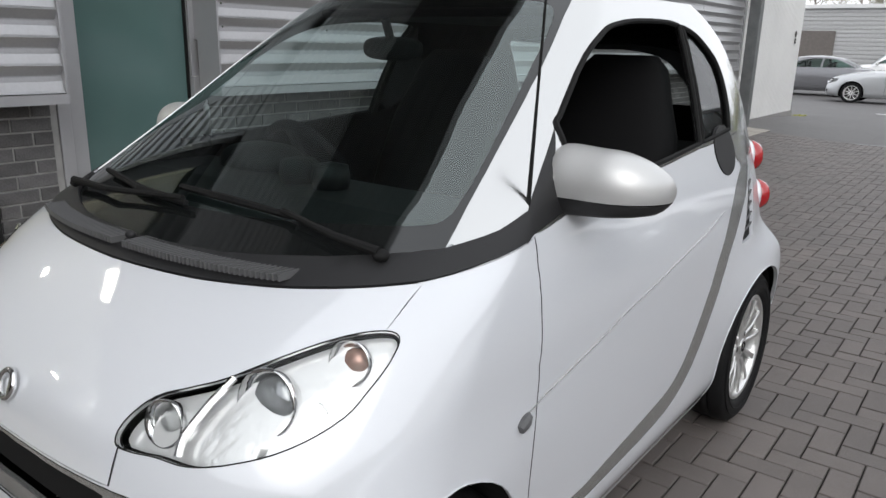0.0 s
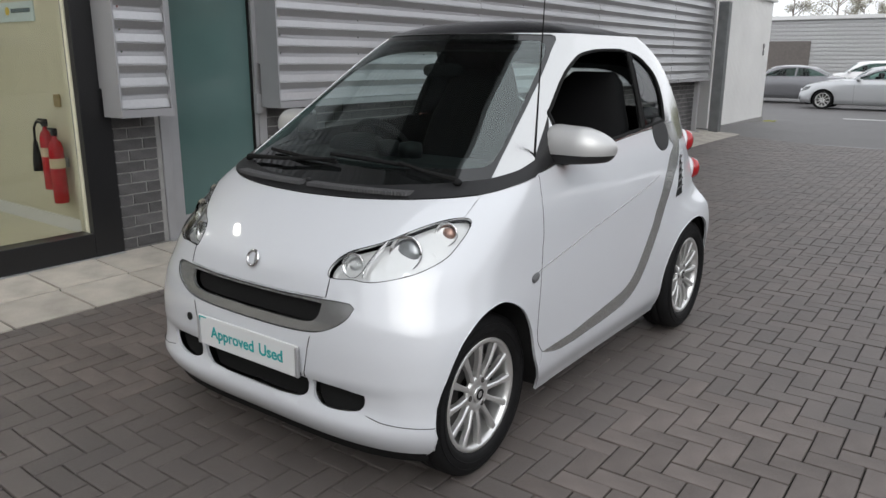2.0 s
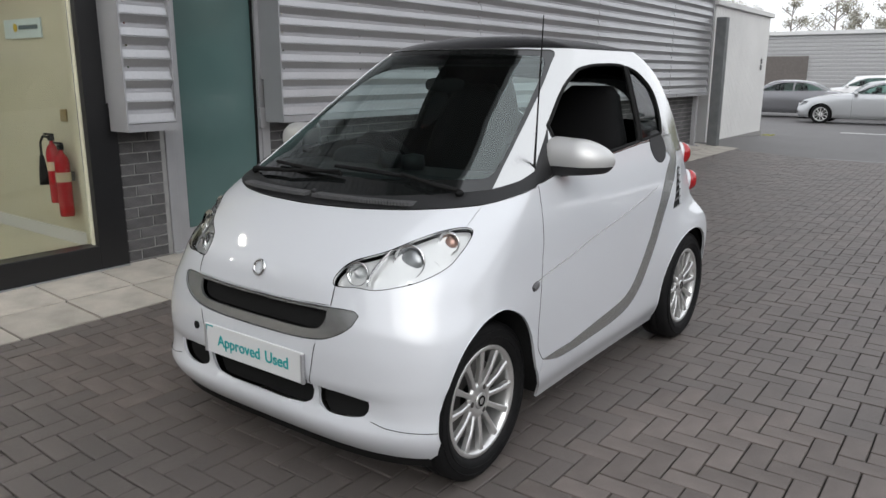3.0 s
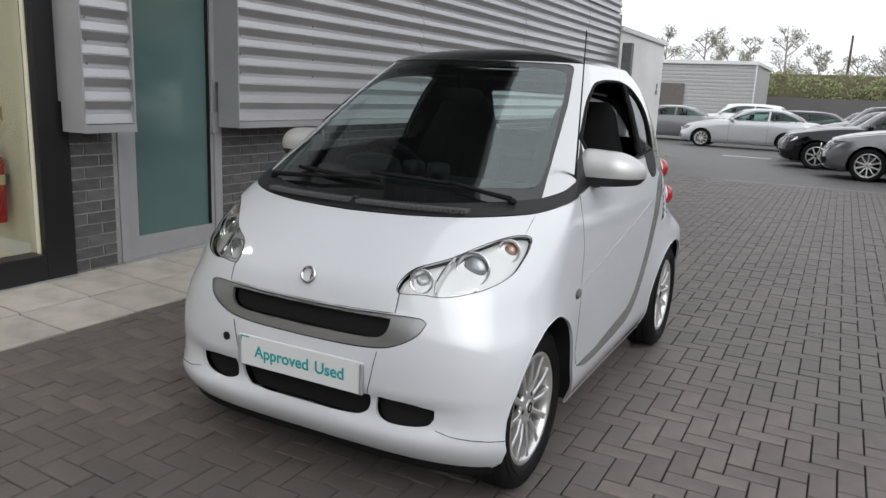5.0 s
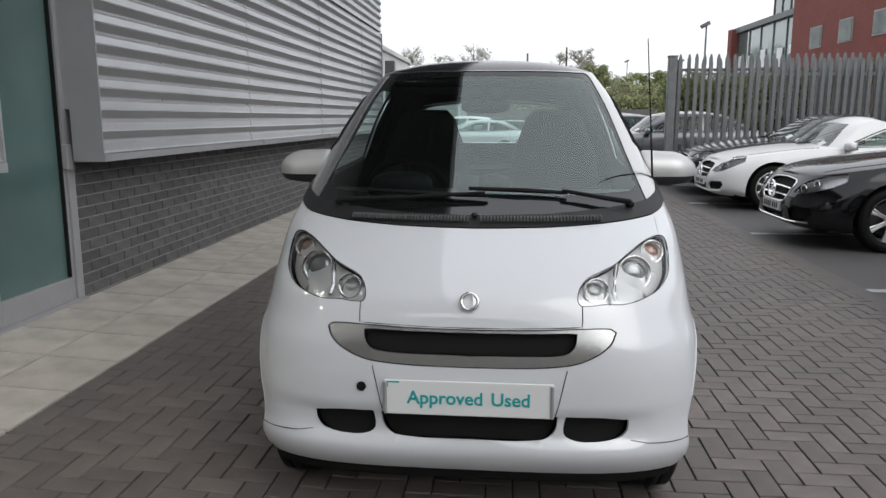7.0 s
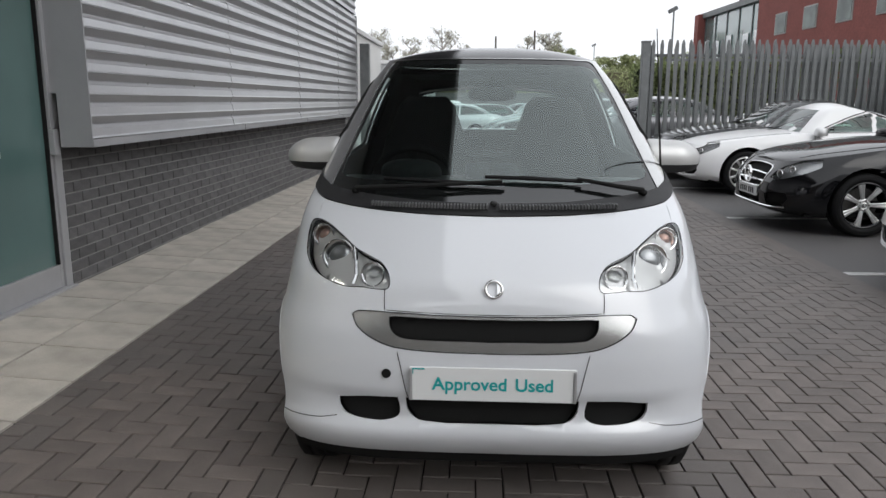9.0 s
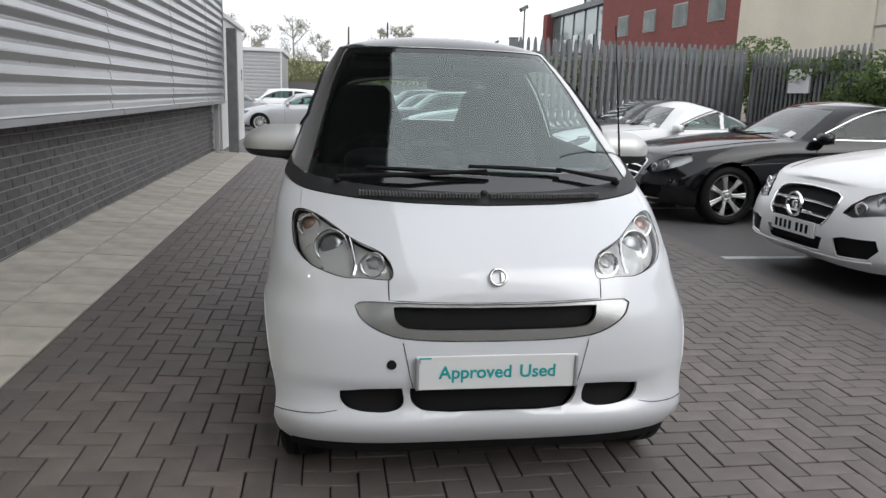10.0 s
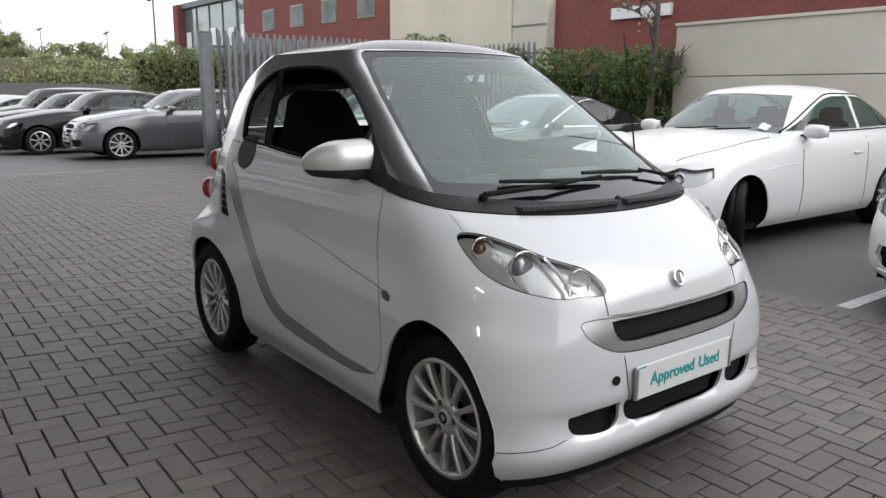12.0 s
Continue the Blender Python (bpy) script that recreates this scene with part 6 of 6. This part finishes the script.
def leaf_cloud(name, centres, n, size, material, label, category, seed, parent=None, flat=.35):
    """Many small folded leaves scattered through blobs (x, y, z, rx, ry, rz)."""
    rng = np.random.default_rng(seed)
    vol = np.array([c[3] * c[4] + c[4] * c[5] + c[3] * c[5] for c in centres])
    pick = rng.choice(len(centres), n, p=vol / vol.sum())
    c = np.array(centres)[pick]
    d = rng.normal(size=(n, 3))
    d /= np.linalg.norm(d, axis=1, keepdims=True)
    rad = rng.uniform(.72, 1.06, (n, 1)) ** .6
    pos = c[:, :3] + d * c[:, 3:6] * rad
    nor = d + rng.normal(size=(n, 3)) * .7
    nor /= np.linalg.norm(nor, axis=1, keepdims=True)
    tan = np.cross(nor, rng.normal(size=(n, 3)))
    tan /= np.linalg.norm(tan, axis=1, keepdims=True)
    bi = np.cross(nor, tan)
    s = size * rng.uniform(.6, 1.4, (n, 1))
    vs = np.concatenate([pos - tan * s, pos + bi * s * flat + nor * s * .12, pos + tan * s, pos - bi * s * flat + nor * s * .12], 1).reshape(-1, 3)
    fs = [(4 * i, 4 * i + 1, 4 * i + 2, 4 * i + 3) for i in range(n)]
    ob = raw(name, vs, fs, material, parent)
    if label:
        tagged(ob, label, category, kind="stuff")
    return ob


def build_hedge():
    random.seed(11)
    cs = []
    for i in range(60):
        y = random.uniform(6.7, 10.4)
        cs.append((6.75 + random.uniform(-.15, .25), y, random.uniform(.2, 1.78), .30, .42, .34))
    for i in range(14):
        cs.append((7.0 + random.uniform(-.2, .2), random.uniform(6.9, 12.6), 2.02 + random.uniform(-.12, .1), .26, .36, .17))
    for i in range(60):
        cs.append((7.35 + random.uniform(-.2, .25), random.uniform(9.6, 13.9), random.uniform(.2, 2.15), .30, .42, .30))
    for i in range(26):
        cs.append((7.75 + random.uniform(-.25, .3), random.uniform(13.9, 20.5), random.uniform(1.5, 2.62), .30, .5, .28))
    # Near-black boxes stand in for the deep shade between the leaves.
    structure("hedge_core", box(7.25, 7.6, 10.3, 13.9, 0, 2.0, .1), mat("hedge_inner_shade", (.012, .02, .008), .9), "near-black box painted as the shade inside the hedge", "hedge", kind="stuff")
    structure("hedge_core", box(6.72, 7.15, 6.7, 10.2, 0, 1.75, .1), mat("hedge_shade", (.012, .02, .008), .9), "near-black box painted as the shade inside the hedge", "hedge", kind="stuff")
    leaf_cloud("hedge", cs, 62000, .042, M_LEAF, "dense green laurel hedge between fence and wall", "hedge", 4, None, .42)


build_hedge()


def build_shrubs():
    """A tall dark row of shrubs behind the palisade fence."""
    rnd = random.Random(31)
    cs = [(rnd.uniform(4.2, 9.6), 26.5 + rnd.uniform(-.4, .4), rnd.uniform(.3, 2.6), .55, .5, .45) for i in range(90)]
    # This dark box gives the shrubs' inner shade as a colour.
    structure("shrub_core", box(4.2, 9.4, 26.4, 26.9, -.3, 2.5, .1), mat("shrub_shade", (.02, .026, .014), .95), "dark box painted as the shade inside the shrubs", "shrubs", kind="stuff")
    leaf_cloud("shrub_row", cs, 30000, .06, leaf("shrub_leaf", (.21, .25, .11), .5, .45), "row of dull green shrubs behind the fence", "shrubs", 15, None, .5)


build_shrubs()


def build_tree(at, h, seed, leaf_mat, leaves, size, label, spread=.3, girth=1.0):
    rnd = random.Random(seed)
    t = thing("tree", label, "tree", "trees on the skyline" if at[1] > 30 else "", at)
    tb = bmesh.new()
    lean = rnd.uniform(-.04, .04)
    tp = [(lean * h * f, 0, h * f) for f in (0, .3, .6, .85, 1.0)]
    add_tube(tb, tp, [h * g * girth for g in (.02, .016, .010, .005, .002)], 8)
    blobs = []
    for i in range(11):
        f = rnd.uniform(.28, .92)
        a = rnd.uniform(0, 2 * math.pi)
        ln = h * spread * (1.15 - f * .75) * rnd.uniform(.6, 1.2)
        b0 = Vector((lean * h * f, 0, h * f))
        b1 = b0 + Vector((math.cos(a) * ln * .5, math.sin(a) * ln * .5, ln * .45))
        b2 = b0 + Vector((math.cos(a) * ln, math.sin(a) * ln, ln * rnd.uniform(.6, 1.1)))
        add_tube(tb, [b0, b1, b2], [h * .007 * girth, h * .0045 * girth, h * .0015], 6)
        for k in range(7):
            e = b1.lerp(b2, rnd.uniform(0, 1))
            q = e + Vector((rnd.uniform(-1, 1), rnd.uniform(-1, 1), rnd.uniform(.2, 1))) * ln * .45
            add_tube(tb, [e, q], [h * .0035, h * .001], 5)
            for j in range(3):
                add_tube(tb, [e.lerp(q, .5), q + Vector((rnd.uniform(-1, 1), rnd.uniform(-1, 1), rnd.uniform(0, 1))) * ln * .3], [h * .0018, h * .0006], 4)
            if k < 4:
                blobs.append((*q, ln * .36, ln * .36, ln * .30))
        blobs.append((*b2, ln * .30, ln * .30, ln * .28))
    # Far trees take a paler bark: haze put into the colour.
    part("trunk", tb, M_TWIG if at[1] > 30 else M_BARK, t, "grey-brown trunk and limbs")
    leaf_cloud("crown", blobs, leaves, size, leaf_mat, "", "", seed, t, .5)
    return t


def build_backdrop():
    random.seed(21)
    structure("far_wall", box(-30, 60, 58.0, 58.3, -.02, 1.95), mat("far_grey_wall", (.125, .12, .118), .9, vary=.1, scale=.4), "low grey wall at the far side of the yard", "wall")
    cs = []
    for i in range(170):
        x = random.uniform(-30, 55)
        cs.append((x, 60.2 + random.uniform(0, 1), random.uniform(.6, 2.6), random.uniform(1.2, 2.4), .7, random.uniform(.5, .9)))
        cs.append((x, 62 + random.uniform(-1.5, 2.5), random.uniform(1.2, 3.5), random.uniform(1.5, 3), 1.6, random.uniform(.7, 1.2)))
    structure("bank", prism([(59.2, 0), (60.4, 2.2), (62.5, 3.7), (66, 3.9), (75, 0)], "x", -32, 58), mat("bank_undergrowth", (.065, .065, .03), .95, vary=.4, scale=.35, tint=(.10, .085, .05)), "overgrown bank behind the yard", "bank")
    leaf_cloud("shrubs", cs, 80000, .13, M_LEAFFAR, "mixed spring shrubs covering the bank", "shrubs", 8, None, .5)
    structure("distant_land", box(-300, 300, 150, 152, -.02, 2.2), mat("distant_green", (.12, .13, .09), .9, vary=.3, scale=.05), "low green land on the horizon", "backdrop")
    k = 0
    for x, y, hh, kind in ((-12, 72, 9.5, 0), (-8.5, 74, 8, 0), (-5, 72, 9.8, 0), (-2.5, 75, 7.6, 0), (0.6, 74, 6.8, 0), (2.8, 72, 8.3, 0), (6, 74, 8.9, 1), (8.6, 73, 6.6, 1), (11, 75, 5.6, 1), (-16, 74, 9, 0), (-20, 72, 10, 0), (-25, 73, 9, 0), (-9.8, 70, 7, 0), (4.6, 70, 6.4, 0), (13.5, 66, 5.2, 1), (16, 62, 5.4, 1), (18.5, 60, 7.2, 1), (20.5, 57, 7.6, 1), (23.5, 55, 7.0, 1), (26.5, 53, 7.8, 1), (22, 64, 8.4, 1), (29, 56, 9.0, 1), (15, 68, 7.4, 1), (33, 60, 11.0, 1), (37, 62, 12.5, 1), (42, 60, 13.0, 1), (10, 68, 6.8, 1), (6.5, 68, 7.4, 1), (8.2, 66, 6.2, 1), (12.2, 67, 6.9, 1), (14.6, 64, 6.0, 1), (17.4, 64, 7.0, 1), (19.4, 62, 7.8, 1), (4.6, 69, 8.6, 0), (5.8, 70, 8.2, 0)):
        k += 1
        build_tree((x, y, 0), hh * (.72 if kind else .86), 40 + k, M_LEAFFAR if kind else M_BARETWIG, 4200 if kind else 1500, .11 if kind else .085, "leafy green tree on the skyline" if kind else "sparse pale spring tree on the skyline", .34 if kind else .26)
    for x, y, hh in ((-.2, 66, 6.9), (3.2, 66, 7.4)):
        p = thing("pole", "tall bare wooden pole on the skyline", "pole", "poles on the skyline", (x, y, 0))
        part("shaft", tube([(0, 0, 0), (0, 0, hh)], [.12, .08], 8), M_BARK, p)
    for x, y, hh in ((7.9, 36.5, 5.7), (14.0, 70, 6.4), (10.2, 78, 7)):
        l = thing("street_lamp", "slim grey lamp post with a tilted floodlight head", "street lamp", "lamp posts", (x, y, 0))
        part("pole", tube([(0, 0, 0), (0, 0, hh)], [.07, .04], 8), M_FENCE, l)
        part("head", box(-.28, .16, -.15, .15, -.09, .10, .03, pose(0, 0, hh + .06, 0, -28, 0)), M_FENCE, l)


build_backdrop()
build_tree((6.55, 6.75, 0), 4.8, 77, M_BARETWIG, 60, .05, "bare young tree between the hedge and the wall", .17, .8)


# ---- small pieces: bricks and paving blocks ----
def brick_mesh(name, lx, ly, lz, c, material):
    """A block from -l/2 to l/2 with its outer edge chamfered by c on the +z face."""
    a, b = lx / 2, ly / 2
    vs = [(sx * a, sy * b, -lz) for sx, sy in ((-1, -1), (1, -1), (1, 1), (-1, 1))]
    vs += [(sx * a, sy * b, -c) for sx, sy in ((-1, -1), (1, -1), (1, 1), (-1, 1))]
    vs += [(sx * (a - c), sy * (b - c), 0) for sx, sy in ((-1, -1), (1, -1), (1, 1), (-1, 1))]
    fs = [(8, 9, 10, 11)]
    for i in range(4):
        j = (i + 1) % 4
        fs += [(i, j, 4 + j, 4 + i), (4 + i, 4 + j, 8 + j, 8 + i)]
    me = bpy.data.meshes.new(name)
    me.from_pydata(vs, [], fs)
    me.update()
    me.materials.append(material)
    return me, np.array(vs), fs


def joined(name, poses, vs, fs, material, parent):
    allv, allf = [], []
    for m in poses:
        b = len(allv)
        allv += [tuple(m @ Vector(v)) for v in vs]
        allf += [tuple(b + i for i in f) for f in fs]
    ob = raw(name, allv, allf, material, parent)
    return tagged(ob, kind="stuff")


def build_bricks():
    rng = random.Random(2)
    me, vs, fs = brick_mesh("brick", .205, .065, .03, .003, M_BRICK)
    half = brick_mesh("brick", .0975, .065, .03, .003, M_BRICK)[0]
    plinth, pier = bpy.data.objects["wall_plinth"], bpy.data.objects["wall_pier"]
    wall = Matrix(((0, 0, 1, 0), (1, 0, 0, 0), (0, 1, 0, 0), (0, 0, 0, 1)))
    rest = []
    for c in range(15):
        z = .05 + .075 * c
        if z > 1.10:
            break
        y = 2.927 - (.1075 if c % 2 else 0)
        if c % 2:
            ob = new("brick", half)
            ob.parent = plinth
            ob.matrix_basis = Matrix.Translation((WALL_X, 2.9825, z + .0325)) @ wall
        while y < END_Y - .12:
            m = Matrix.Translation((WALL_X + rng.uniform(-.0015, .0015), y + .1075, z + .0325)) @ wall @ Matrix.Rotation(rng.uniform(-.006, .006), 4, "Z")
            if y > 2.885:
                if y < 8.0:
                    ob = new("brick", me)
                    ob.parent = plinth
                    ob.matrix_basis = m
                else:
                    rest.append(m)
            y += .215
        y0 = 1.625
        row = [(y0 + .1025, 0), (y0 + .1025 + .163, 1)] if c % 2 == 0 else [(y0 + .049, 1), (y0 + .049 + .161, 0)]
        for yc, sm in row:
            ob = new("brick", half if sm else me)
            ob.parent = pier
            ob.matrix_basis = Matrix.Translation((WALL_X + rng.uniform(-.0015, .0015), yc, z + .0325)) @ wall
    joined("brickwork", rest, vs, fs, M_BRICKREST, plinth)


def build_blocks():
    rng = random.Random(9)
    a = .0958
    me, vs, fs = brick_mesh("block", 2 * a - .0065, a - .0065, .03, .0022, M_BLOCK)
    x_lo, x_hi, y_lo, y_hi = -3.2912, EDGE_X - .07, -5.208, 13.0
    rest, near_count = [], 0

    def lay(xc, yc, turn):
        nonlocal near_count
        s = math.atan(.052) if xc < -1.9 else 0.0
        m = Matrix.Translation((xc, yc, rise(xc) + rng.uniform(-.0022, .0012))) @ Euler((rng.uniform(-.006, .006), s + rng.uniform(-.006, .006), rng.uniform(-.008, .008))).to_matrix().to_4x4()
        if turn:
            m = m @ Matrix.Rotation(math.pi / 2, 4, "Z")
        near_zone = (-.55 < xc < .95 and .3 < yc < 2.1) or (-3.1 < xc < -2.2 and .35 < yc < 1.6)
        if near_zone and near_count < 300:
            near_count += 1
            ob = new("block", me)
            ob.parent = pavement
            ob.matrix_basis = m
        else:
            rest.append(m)
    n0, n1 = round((x_hi - x_lo) / a), int((y_hi - y_lo) / a)
    cells = {(i, j) for i in range(n0) for j in range(n1)}
    for cx in range(-1, n0 + 1):
        for cy in range(-1, n1 + 1):
            k = (cx - cy) % 4
            if k == 0 and cx >= 0 and cx + 2 <= n0 and 0 <= cy < n1:
                lay(x_lo + (cx + 1) * a, y_lo + (cy + .5) * a, False)
                cells -= {(cx, cy), (cx + 1, cy)}
            elif k == 3 and 0 <= cx < n0 and cy >= 0 and cy + 2 <= n1:
                lay(x_lo + (cx + .5) * a, y_lo + (cy + 1) * a, True)
                cells -= {(cx, cy), (cx, cy + 1)}
    cvs, cfs = brick_mesh("cut_block", a - .0065, a - .0065, .03, .0022, M_BLOCKREST)[1:]
    halves = [Matrix.Translation((x_lo + (i + .5) * a, y_lo + (j + .5) * a, rise(x_lo + (i + .5) * a))) for i, j in sorted(cells)]
    joined("cut_blocks", halves, cvs, cfs, M_BLOCKREST, pavement)
    joined("blocks", rest, vs, fs, M_BLOCKREST, pavement)


build_bricks()
build_blocks()
